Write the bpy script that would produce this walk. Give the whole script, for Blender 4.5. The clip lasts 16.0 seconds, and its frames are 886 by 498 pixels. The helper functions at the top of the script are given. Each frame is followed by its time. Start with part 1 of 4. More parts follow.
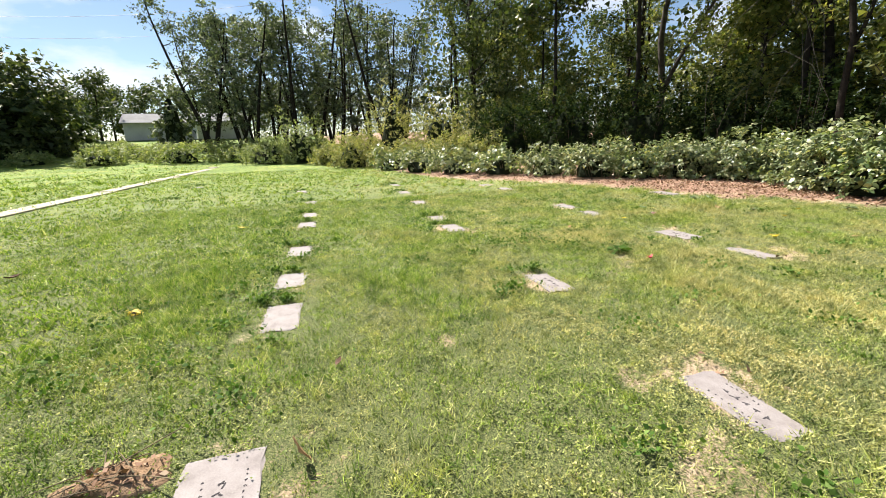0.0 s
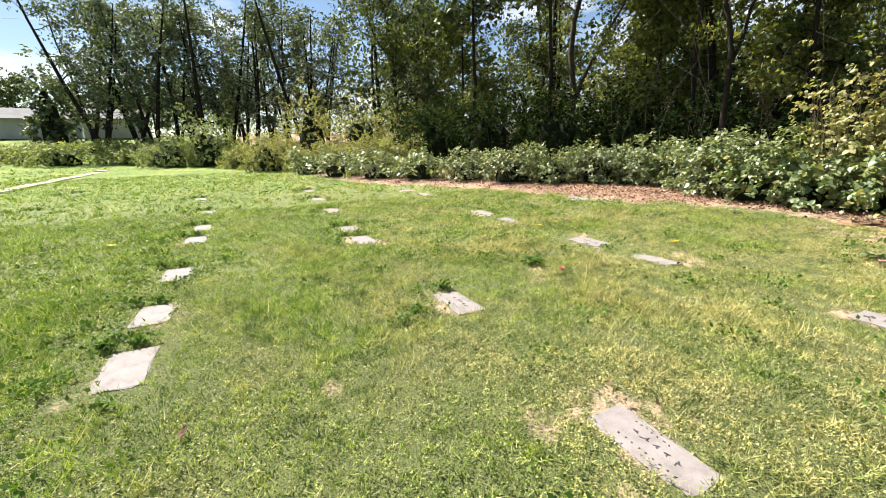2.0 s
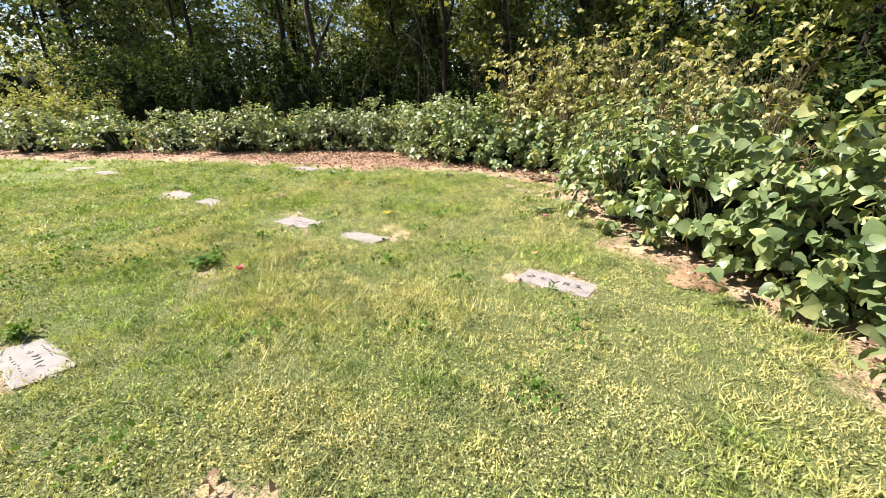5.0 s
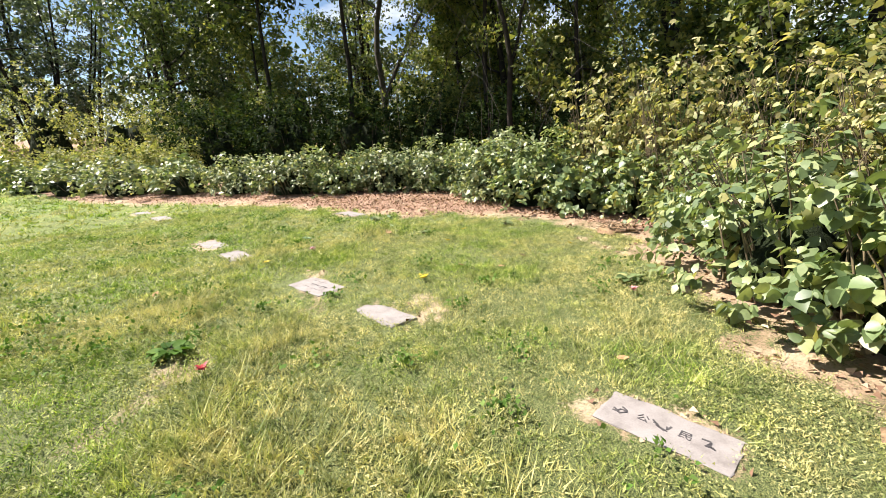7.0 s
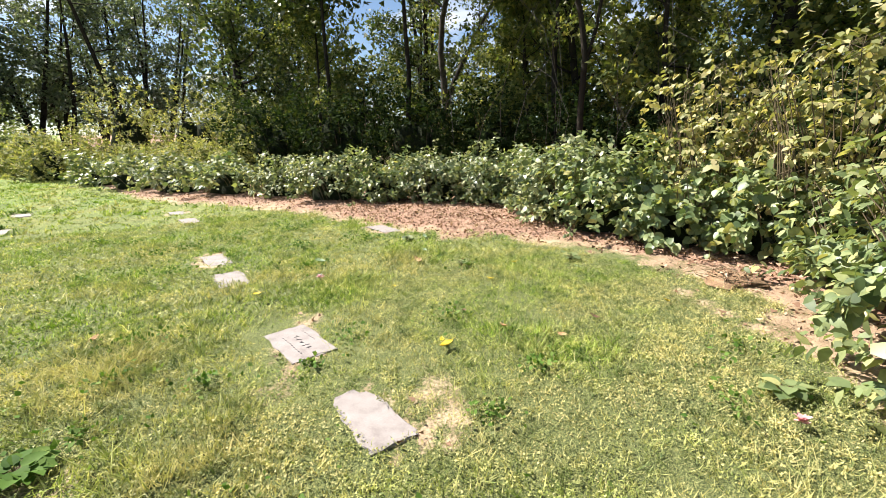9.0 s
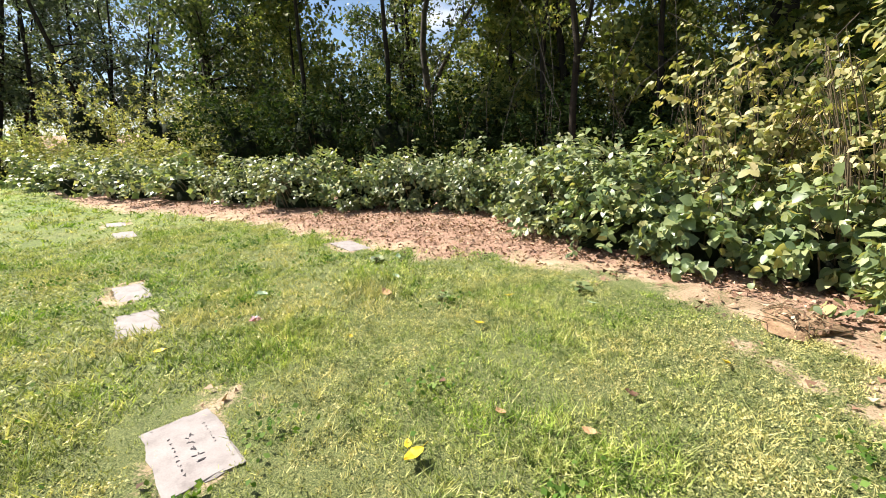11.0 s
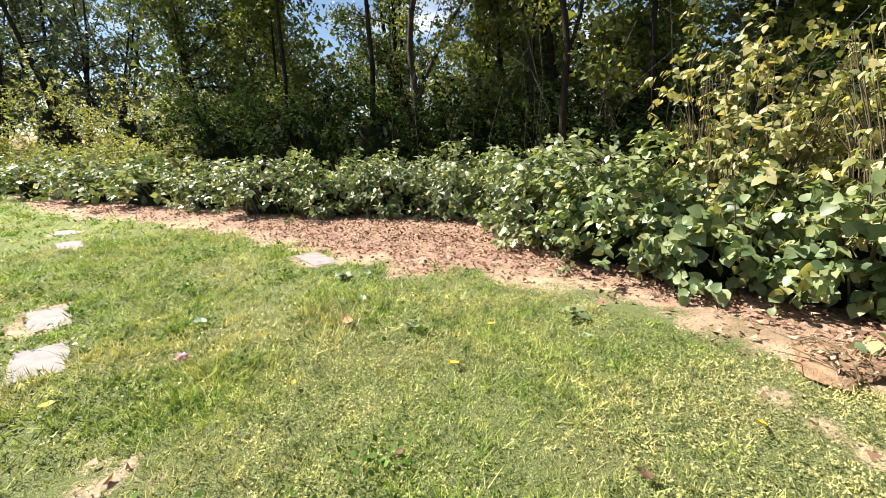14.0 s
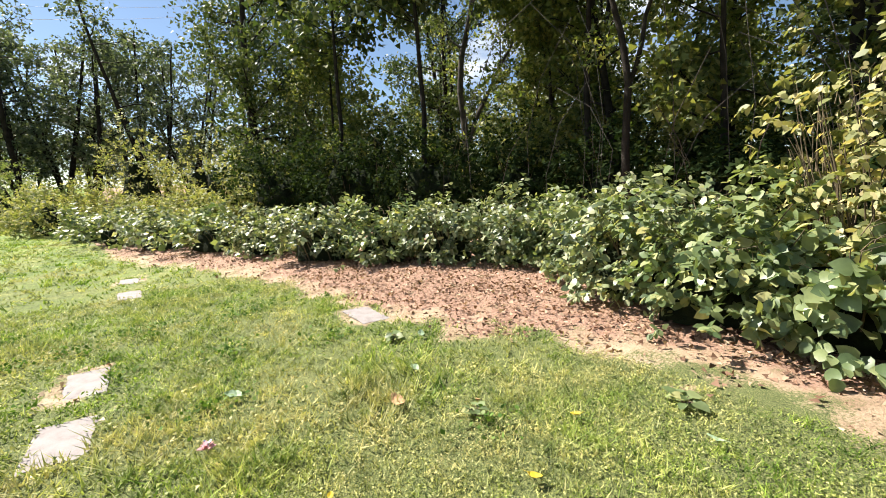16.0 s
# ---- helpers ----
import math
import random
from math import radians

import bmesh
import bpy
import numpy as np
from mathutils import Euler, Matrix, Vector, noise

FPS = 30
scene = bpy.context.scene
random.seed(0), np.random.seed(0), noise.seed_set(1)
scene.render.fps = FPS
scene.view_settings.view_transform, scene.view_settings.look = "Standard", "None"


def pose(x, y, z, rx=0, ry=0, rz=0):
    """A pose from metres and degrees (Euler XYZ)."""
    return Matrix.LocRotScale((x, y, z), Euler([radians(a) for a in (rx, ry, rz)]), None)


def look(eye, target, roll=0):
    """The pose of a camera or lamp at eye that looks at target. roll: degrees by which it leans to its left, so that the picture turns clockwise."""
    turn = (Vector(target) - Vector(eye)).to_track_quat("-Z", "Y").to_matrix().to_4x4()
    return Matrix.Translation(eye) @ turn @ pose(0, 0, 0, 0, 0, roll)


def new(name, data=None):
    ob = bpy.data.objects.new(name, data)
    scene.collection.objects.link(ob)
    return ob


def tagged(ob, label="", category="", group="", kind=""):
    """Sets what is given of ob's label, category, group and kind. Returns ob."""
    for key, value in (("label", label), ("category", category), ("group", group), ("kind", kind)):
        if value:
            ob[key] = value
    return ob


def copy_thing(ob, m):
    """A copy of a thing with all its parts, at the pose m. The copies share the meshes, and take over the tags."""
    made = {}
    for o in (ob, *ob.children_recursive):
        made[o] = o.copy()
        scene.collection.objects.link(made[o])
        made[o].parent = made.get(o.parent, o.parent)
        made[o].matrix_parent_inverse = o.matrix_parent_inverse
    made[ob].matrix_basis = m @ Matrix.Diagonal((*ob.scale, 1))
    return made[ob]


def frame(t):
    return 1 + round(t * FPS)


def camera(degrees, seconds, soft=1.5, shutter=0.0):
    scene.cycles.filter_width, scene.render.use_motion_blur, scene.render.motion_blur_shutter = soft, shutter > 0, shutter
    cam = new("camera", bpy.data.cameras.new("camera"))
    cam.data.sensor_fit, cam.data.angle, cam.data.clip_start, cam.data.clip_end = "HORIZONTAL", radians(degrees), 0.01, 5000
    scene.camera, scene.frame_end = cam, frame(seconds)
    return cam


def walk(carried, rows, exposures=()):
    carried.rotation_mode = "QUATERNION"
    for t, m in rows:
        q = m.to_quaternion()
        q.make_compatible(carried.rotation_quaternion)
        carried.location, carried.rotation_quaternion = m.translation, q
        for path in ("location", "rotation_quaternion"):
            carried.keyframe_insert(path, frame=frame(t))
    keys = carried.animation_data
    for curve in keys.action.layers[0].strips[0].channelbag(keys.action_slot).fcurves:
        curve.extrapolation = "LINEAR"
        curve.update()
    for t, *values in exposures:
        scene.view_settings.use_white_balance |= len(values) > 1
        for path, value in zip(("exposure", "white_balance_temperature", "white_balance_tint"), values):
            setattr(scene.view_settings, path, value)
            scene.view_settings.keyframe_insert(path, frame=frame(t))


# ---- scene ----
cam = camera(93.4, 16.0, soft=0.62)
METRES, EYE, TILT, LEAN, TURN = 8.1, 1.5, 0.0, 0.0, -15.9
ROWS = [
    (0.0, 0.0, 0.0, 0.0, -0.43, -14.34, 1.68),
    (0.5, 0.0064, 0.018, -0.0029, -4.16, -14.59, 1.17),
    (1.0, 0.0066, 0.0507, 0.0004, -0.06, -14.06, 0.7),
    (1.5, 0.0173, 0.0576, 0.0039, -0.67, -13.34, 1.01),
    (2.0, 0.0432, 0.0613, 0.0054, -10.14, -14.23, 1.05),
    (2.5, 0.0745, 0.0609, 0.0018, -24.37, -17.08, 0.57),
    (3.0, 0.099, 0.0642, -0.0017, -35.93, -20.09, -0.31),
    (5.5, 0.2435, 0.1593, -0.0017, -40.57, -19.02, -0.04),
    (6.0, 0.2711, 0.1928, 0.0024, -36.68, -17.24, 0.15),
    (6.5, 0.3155, 0.219, 0.0029, -31.7, -14.74, 0.53),
    (7.0, 0.3525, 0.2485, -0.0008, -31.31, -14.24, 1.67),
    (7.5, 0.3805, 0.2999, 0.0016, -30.22, -13.9, 1.42),
    (8.0, 0.4186, 0.3386, -0.0012, -26.7, -13.58, 0.34),
    (8.5, 0.4472, 0.3722, 0.0019, -22.79, -13.61, 0.02),
    (11.0, 0.5471, 0.5451, 0.004, -24.92, -13.66, 0.25),
    (11.5, 0.5492, 0.5595, 0.0054, -25.44, -13.0, -0.5),
    (12.0, 0.5517, 0.5605, 0.0048, -25.87, -12.68, -0.66),
    (12.5, 0.5543, 0.5624, 0.0054, -26.48, -12.97, -0.59),
    (13.0, 0.5561, 0.5678, 0.0039, -26.86, -13.51, -0.47),
    (13.5, 0.57, 0.5824, 0.0019, -26.93, -13.75, -0.27),
    (14.0, 0.6019, 0.6112, 0.0034, -26.21, -13.36, 0.01),
    (14.5, 0.6146, 0.6271, 0.0047, -24.69, -12.16, 0.31),
    (15.0, 0.6107, 0.6646, 0.0059, -22.67, -10.49, 0.69),
    (15.5, 0.6138, 0.6821, 0.0095, -20.82, -9.05, 1.1),
    (16.0, 0.6198, 0.6861, 0.0117, -19.6, -8.03, 1.61),
]
walk(cam, [(t, pose(0, 0, EYE, TILT, LEAN, TURN) @ pose(METRES * x, METRES * y, METRES * z, 90 + pitch, roll, yaw)) for t, x, y, z, yaw, pitch, roll in ROWS],
     exposures=[(0.0, 1.38), (1.5, 1.42), (3.0, 1.52), (5.5, 1.52), (8.5, 1.50), (16.0, 1.52)])

# ---- light ----
SUN_AZ, SUN_EL = -28.0, 49.0        # degrees clockwise from +y, degrees above the horizon
world = bpy.data.worlds.new("sky")
scene.world = world
world.use_nodes = True
wn, wl = world.node_tree.nodes, world.node_tree.links
wn.clear()
w_out = wn.new("ShaderNodeOutputWorld")
w_bg = wn.new("ShaderNodeBackground")
w_sky = wn.new("ShaderNodeTexSky")
w_sky.sky_type = "NISHITA"
w_sky.sun_disc = False
w_sky.sun_elevation = radians(SUN_EL)
w_sky.sun_rotation = radians(SUN_AZ)
w_sky.air_density, w_sky.dust_density, w_sky.ozone_density = 1.0, 0.25, 2.0
w_bg.inputs["Strength"].default_value = 0.05
w_co = wn.new("ShaderNodeTexCoord")
w_map = wn.new("ShaderNodeMapping")
w_map.inputs["Scale"].default_value = (1.0, 1.0, 2.6)
w_map.inputs["Location"].default_value = (0.35, 0.2, 0.1)
w_noise = wn.new("ShaderNodeTexNoise")
w_noise.inputs["Scale"].default_value = 3.2
w_noise.inputs["Detail"].default_value = 7
w_noise.inputs["Roughness"].default_value = 0.55
w_ramp = wn.new("ShaderNodeMapRange")
w_ramp.inputs["From Min"].default_value, w_ramp.inputs["From Max"].default_value = 0.50, 0.66
w_mix = wn.new("ShaderNodeMix")
w_mix.data_type = "RGBA"
w_mix.inputs["B"].default_value = (8.5, 8.8, 9.2, 1)
wl.new(w_co.outputs["Generated"], w_map.inputs["Vector"])
wl.new(w_map.outputs["Vector"], w_noise.inputs["Vector"])
wl.new(w_noise.outputs["Fac"], w_ramp.inputs["Value"])
wl.new(w_ramp.outputs["Result"], w_mix.inputs["Factor"])
wl.new(w_sky.outputs["Color"], w_mix.inputs["A"])
wl.new(w_mix.outputs["Result"], w_bg.inputs["Color"])
wl.new(w_bg.outputs["Background"], w_out.inputs["Surface"])

sun = new("sun", bpy.data.lights.new("sun", "SUN"))
sun.data.energy, sun.data.angle, sun.data.color = 5.0, radians(0.55), (1.0, 0.94, 0.83)
sa, se = radians(SUN_AZ), radians(SUN_EL)
sun_dir = Vector((math.sin(sa) * math.cos(se), math.cos(sa) * math.cos(se), math.sin(se)))
sun.matrix_world = look(sun_dir * 60, (0, 0, 0))


# ---- materials ----
def shader(name):
    m = bpy.data.materials.new(name)
    m.use_nodes = True
    n, l = m.node_tree.nodes, m.node_tree.links
    return m, n, l, n["Principled BSDF"], n["Material Output"]


def noise_node(n, l, scale, detail=4.0, rough=0.55, coords="Object"):
    co = n.new("ShaderNodeTexCoord")
    t = n.new("ShaderNodeTexNoise")
    t.inputs["Scale"].default_value, t.inputs["Detail"].default_value, t.inputs["Roughness"].default_value = scale, detail, rough
    l.new(co.outputs[coords], t.inputs["Vector"])
    return t.outputs["Fac"]


def ramp_node(n, l, fac, stops):
    r = n.new("ShaderNodeValToRGB")
    els = r.color_ramp.elements
    while len(els) < len(stops):
        els.new(0.5)
    for e, (p, c) in zip(els, stops):
        e.position, e.color = p, (*c, 1)
    l.new(fac, r.inputs["Fac"])
    return r.outputs["Color"]


def mix_node(n, l, fac, a, b, blend="MIX"):
    m = n.new("ShaderNodeMix")
    m.data_type, m.blend_type = "RGBA", blend
    for sock, v in (("Factor", fac), ("A", a), ("B", b)):
        if isinstance(v, bpy.types.NodeSocket):
            l.new(v, m.inputs[sock])
        elif sock == "Factor":
            m.inputs[sock].default_value = v
        else:
            m.inputs[sock].default_value = (*v, 1)
    return m.outputs["Result"]


def range_node(n, l, v, a, b, c=0.0, d=1.0):
    r = n.new("ShaderNodeMapRange")
    l.new(v, r.inputs["Value"])
    for k, x in zip(("From Min", "From Max", "To Min", "To Max"), (a, b, c, d)):
        r.inputs[k].default_value = x
    return r.outputs["Result"]


def bump_node(n, l, bsdf, height, strength, dist):
    b = n.new("ShaderNodeBump")
    b.inputs["Strength"].default_value, b.inputs["Distance"].default_value = strength, dist
    l.new(height, b.inputs["Height"])
    l.new(b.outputs["Normal"], bsdf.inputs["Normal"])


def leaf_material(name, stops, patch, patch_scale=0.6, glow=0.45, rough=0.5, gloss=0.35):
    """Leaves: a colour of their own each, drifting tint over the plant, and light that comes through them."""
    m, n, l, b, out = shader(name)
    geo = n.new("ShaderNodeNewGeometry")
    col = ramp_node(n, l, geo.outputs["Random Per Island"], stops)
    col = mix_node(n, l, range_node(n, l, noise_node(n, l, patch_scale, 3), 0.42, 0.62, 0, 0.5), col, patch)
    veins = noise_node(n, l, 22, 3)
    col = mix_node(n, l, 0.35, col, ramp_node(n, l, veins, [(0.3, (0.6, 0.6, 0.6)), (0.7, (1.25, 1.25, 1.2))]), "MULTIPLY")
    l.new(col, b.inputs["Base Color"])
    b.inputs["Roughness"].default_value = rough
    b.inputs["Specular IOR Level"].default_value = gloss
    tr = n.new("ShaderNodeBsdfTranslucent")
    l.new(mix_node(n, l, 1.0, col, (1.3, 1.3, 0.6), "MULTIPLY"), tr.inputs["Color"])
    mx = n.new("ShaderNodeMixShader")
    mx.inputs["Fac"].default_value = glow
    l.new(b.outputs["BSDF"], mx.inputs[1])
    l.new(tr.outputs["BSDF"], mx.inputs[2])
    l.new(mx.outputs["Shader"], out.inputs["Surface"])
    return m


def dry_amount(n, l):
    """How parched the lawn is: worn and straw-coloured where people walk, fresher towards the far walk."""
    co = n.new("ShaderNodeTexCoord")
    xyz = n.new("ShaderNodeSeparateXYZ")
    l.new(co.outputs["Object"], xyz.inputs["Vector"])
    add = n.new("ShaderNodeMath")
    add.operation = "ADD"
    l.new(noise_node(n, l, 0.75, 5, 0.6), add.inputs[0])
    l.new(range_node(n, l, xyz.outputs["X"], -2.5, 3.5, -0.15, 0.05), add.inputs[1])
    fresh = n.new("ShaderNodeMath")
    fresh.operation = "ADD"
    l.new(add.outputs["Value"], fresh.inputs[0])
    l.new(range_node(n, l, xyz.outputs["Y"], 3.0, 9.0, 0.03, -0.05), fresh.inputs[1])
    return fresh.outputs["Value"]


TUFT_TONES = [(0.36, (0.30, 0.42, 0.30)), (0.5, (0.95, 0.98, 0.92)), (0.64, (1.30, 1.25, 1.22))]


def turf_material(name, stops):
    """Blades and small leaves of the lawn: dry and lush patches, darker clumps, light through the blades."""
    m, n, l, b, out = shader(name)
    geo = n.new("ShaderNodeNewGeometry")
    col = ramp_node(n, l, geo.outputs["Random Per Island"], stops)
    col = mix_node(n, l, range_node(n, l, dry_amount(n, l), 0.42, 0.64, 0.0, 0.75), col, (0.45, 0.39, 0.21))
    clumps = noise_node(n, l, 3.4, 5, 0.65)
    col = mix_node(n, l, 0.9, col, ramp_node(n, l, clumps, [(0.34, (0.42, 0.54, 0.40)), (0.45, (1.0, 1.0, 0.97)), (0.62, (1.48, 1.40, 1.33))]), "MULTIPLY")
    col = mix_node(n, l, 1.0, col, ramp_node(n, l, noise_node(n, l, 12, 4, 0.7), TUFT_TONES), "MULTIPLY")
    l.new(col, b.inputs["Base Color"])
    b.inputs["Roughness"].default_value = 0.55
    b.inputs["Specular IOR Level"].default_value = 0.22
    tr = n.new("ShaderNodeBsdfTranslucent")
    l.new(mix_node(n, l, 1.0, col, (1.15, 1.2, 0.7), "MULTIPLY"), tr.inputs["Color"])
    mx = n.new("ShaderNodeMixShader")
    mx.inputs["Fac"].default_value = 0.27
    l.new(b.outputs["BSDF"], mx.inputs[1])
    l.new(tr.outputs["BSDF"], mx.inputs[2])
    l.new(mx.outputs["Shader"], out.inputs["Surface"])
    return m


def plain_material(name, stops, scale=6.0, fine=60.0, rough=0.85, bump=0.4, dist=0.01, metal=0.0):
    """A rough surface with stains at one scale and grain at another."""
    m, n, l, b, out = shader(name)
    big, small = noise_node(n, l, scale, 5), noise_node(n, l, fine, 4, 0.7)
    col = ramp_node(n, l, big, stops)
    col = mix_node(n, l, 0.6, col, ramp_node(n, l, small, [(0.3, (0.72, 0.72, 0.72)), (0.7, (1.2, 1.2, 1.2))]), "MULTIPLY")
    l.new(col, b.inputs["Base Color"])
    b.inputs["Roughness"].default_value, b.inputs["Metallic"].default_value = rough, metal
    b.inputs["Specular IOR Level"].default_value = 0.15 if rough > 0.9 else 0.4
    bump_node(n, l, b, small, bump, dist)
    return m


HEDGE = leaf_material("hedge_leaf", [(0.0, (0.045, 0.075, 0.035)), (0.4, (0.14, 0.185, 0.085)), (0.75, (0.31, 0.34, 0.18)), (1.0, (0.52, 0.51, 0.31))], (0.18, 0.215, 0.10), glow=0.28, rough=0.42, gloss=0.5)
KNOT = leaf_material("broad_leaf", [(0.0, (0.06, 0.10, 0.04)), (0.5, (0.17, 0.23, 0.10)), (0.85, (0.31, 0.345, 0.16)), (1.0, (0.48, 0.44, 0.19))], (0.24, 0.265, 0.12), glow=0.32, rough=0.42, gloss=0.48)
AUTUMN = leaf_material("yellowing_leaf", [(0.0, (0.065, 0.09, 0.03)), (0.35, (0.19, 0.215, 0.075)), (0.65, (0.39, 0.36, 0.16)), (1.0, (0.60, 0.50, 0.29))], (0.29, 0.28, 0.11), 0.9, glow=0.34)
WILD = leaf_material("wild_shrub_leaf", [(0.0, (0.10, 0.14, 0.045)), (0.5, (0.24, 0.26, 0.09)), (1.0, (0.44, 0.40, 0.18))], (0.30, 0.29, 0.12), glow=0.4, rough=0.6, gloss=0.25)
# thicket leaves darkened: the shade of the trees is put into their colour
THICKET_SHADE = leaf_material("shaded_thicket_leaf", [(0.0, (0.012, 0.024, 0.008)), (0.6, (0.024, 0.042, 0.013)), (1.0, (0.055, 0.072, 0.022))], (0.016, 0.03, 0.010), glow=0.3, rough=0.85, gloss=0.05)
# one wood foliage in two colours: TREE holds the shade, TREE_LIT the sun
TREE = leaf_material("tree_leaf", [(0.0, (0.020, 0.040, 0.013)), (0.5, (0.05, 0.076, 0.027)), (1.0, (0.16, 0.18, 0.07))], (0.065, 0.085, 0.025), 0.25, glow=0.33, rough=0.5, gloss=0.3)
TREE_LIT = leaf_material("sunlit_tree_leaf", [(0.0, (0.045, 0.075, 0.02)), (0.5, (0.12, 0.15, 0.042)), (1.0, (0.33, 0.32, 0.11))], (0.14, 0.17, 0.04), 0.25, glow=0.44, rough=0.5, gloss=0.35)
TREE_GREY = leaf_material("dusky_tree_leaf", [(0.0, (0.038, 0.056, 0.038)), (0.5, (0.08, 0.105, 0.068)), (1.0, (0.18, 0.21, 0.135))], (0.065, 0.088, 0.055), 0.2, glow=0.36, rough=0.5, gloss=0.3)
VINE = leaf_material("vine_leaf", [(0.0, (0.11, 0.16, 0.055)), (0.5, (0.22, 0.27, 0.10)), (1.0, (0.38, 0.39, 0.19))], (0.17, 0.22, 0.075), 0.5, glow=0.38, rough=0.6, gloss=0.25)
GRASS = turf_material("grass_blade", [(0.0, (0.08, 0.155, 0.012)), (0.4, (0.19, 0.295, 0.03)), (0.75, (0.34, 0.41, 0.10)), (1.0, (0.54, 0.50, 0.28))])
TUFT = leaf_material("tuft_blade", [(0.0, (0.04, 0.09, 0.016)), (0.5, (0.09, 0.17, 0.03)), (1.0, (0.20, 0.28, 0.08))], (0.10, 0.18, 0.03), 1.5, glow=0.3, rough=0.7, gloss=0.15)
CLOVER = turf_material("low_weed_leaf", [(0.0, (0.09, 0.135, 0.022)), (0.5, (0.20, 0.25, 0.055)), (0.85, (0.31, 0.34, 0.115)), (1.0, (0.44, 0.41, 0.20))])
LITTER = leaf_material("fallen_leaf", [(0.0, (0.045, 0.026, 0.017)), (0.35, (0.15, 0.08, 0.05)), (0.7, (0.34, 0.21, 0.145)), (1.0, (0.60, 0.47, 0.34))], (0.30, 0.18, 0.125), 1.5, glow=0.1, rough=0.75, gloss=0.2)
BARK = plain_material("bark", [(0.3, (0.012, 0.010, 0.008)), (0.7, (0.035, 0.029, 0.024))], 3, 30, 0.95, 0.9, 0.03)
BARK_PALE = plain_material("pale_bark", [(0.3, (0.045, 0.04, 0.036)), (0.7, (0.11, 0.095, 0.085))], 3, 30, 0.95, 0.8, 0.03)
STEM = plain_material("dry_stem", [(0.3, (0.07, 0.05, 0.03)), (0.7, (0.19, 0.145, 0.08))], 5, 50, 0.8)
# filler inside shrubs, near-black in place of the shade between leaves
SHADE_FILL = plain_material("shade_filler", [(0.35, (0.010, 0.016, 0.007)), (0.7, (0.03, 0.04, 0.016))], 6, 40, 0.95, 1.0, 0.05)
STONE = plain_material("marker_stone", [(0.25, (0.165, 0.14, 0.135)), (0.45, (0.25, 0.22, 0.215)), (0.75, (0.315, 0.285, 0.28))], 7, 110, 0.85, 0.6, 0.004)
INK = plain_material("cut_letter", [(0.3, (0.04, 0.035, 0.04)), (0.7, (0.09, 0.08, 0.085))], 20, 90, 0.9)
CONCRETE = plain_material("walk_concrete", [(0.3, (0.30, 0.26, 0.19)), (0.7, (0.46, 0.41, 0.32))], 1.2, 50, 0.9, 0.4, 0.004)
SOIL_CLOD = plain_material("bare_soil", [(0.3, (0.20, 0.12, 0.07)), (0.7, (0.40, 0.27, 0.17))], 9, 70, 0.95, 0.9, 0.02)
SIDING = plain_material("painted_siding", [(0.3, (0.46, 0.46, 0.48)), (0.7, (0.6, 0.6, 0.61))], 0.7, 12, 0.7)
METAL_ROOF = plain_material("metal_roof", [(0.3, (0.17, 0.17, 0.18)), (0.7, (0.24, 0.24, 0.25))], 0.6, 10, 0.9, 0.1)
PANE = plain_material("dark_window", [(0.3, (0.02, 0.025, 0.03)), (0.7, (0.05, 0.055, 0.06))], 1, 5, 0.12)
STEEL = plain_material("galvanised_steel", [(0.3, (0.16, 0.165, 0.17)), (0.7, (0.26, 0.26, 0.27))], 2, 20, 0.6, metal=0.3)
PETAL_RED = plain_material("red_petal", [(0.3, (0.45, 0.04, 0.05)), (0.7, (0.65, 0.12, 0.14))], 30, 90, 0.7)
PETAL_PINK = plain_material("pink_petal", [(0.3, (0.60, 0.25, 0.28)), (0.7, (0.75, 0.42, 0.42))], 30, 90, 0.7)
PETAL_BLUE = plain_material("blue_petal", [(0.3, (0.40, 0.45, 0.70)), (0.7, (0.62, 0.66, 0.80))], 30, 90, 0.7)
PALE_LEAF = leaf_material("pale_green_leaf", [(0.0, (0.26, 0.36, 0.22)), (1.0, (0.38, 0.46, 0.32))], (0.32, 0.42, 0.26), glow=0.2)
YELLOW = leaf_material("yellow_leaf", [(0.0, (0.55, 0.42, 0.03)), (1.0, (0.75, 0.58, 0.08))], (0.65, 0.5, 0.05), glow=0.25)
TAN_LEAF = leaf_material("tan_leaf", [(0.0, (0.38, 0.22, 0.11)), (1.0, (0.55, 0.38, 0.22))], (0.42, 0.26, 0.15), glow=0.15, rough=0.8)


def frayed(n, l, amount, fine, mid):
    """Breaks a soft border up into crumbs and tongues."""
    for grain, lo in ((fine, -0.55), (mid, -0.4)):
        add = n.new("ShaderNodeMath")
        add.operation = "ADD"
        l.new(amount, add.inputs[0])
        l.new(range_node(n, l, grain, 0.25, 0.75, lo, -lo), add.inputs[1])
        amount = add.outputs["Value"]
    return range_node(n, l, amount, 0.42, 0.85)


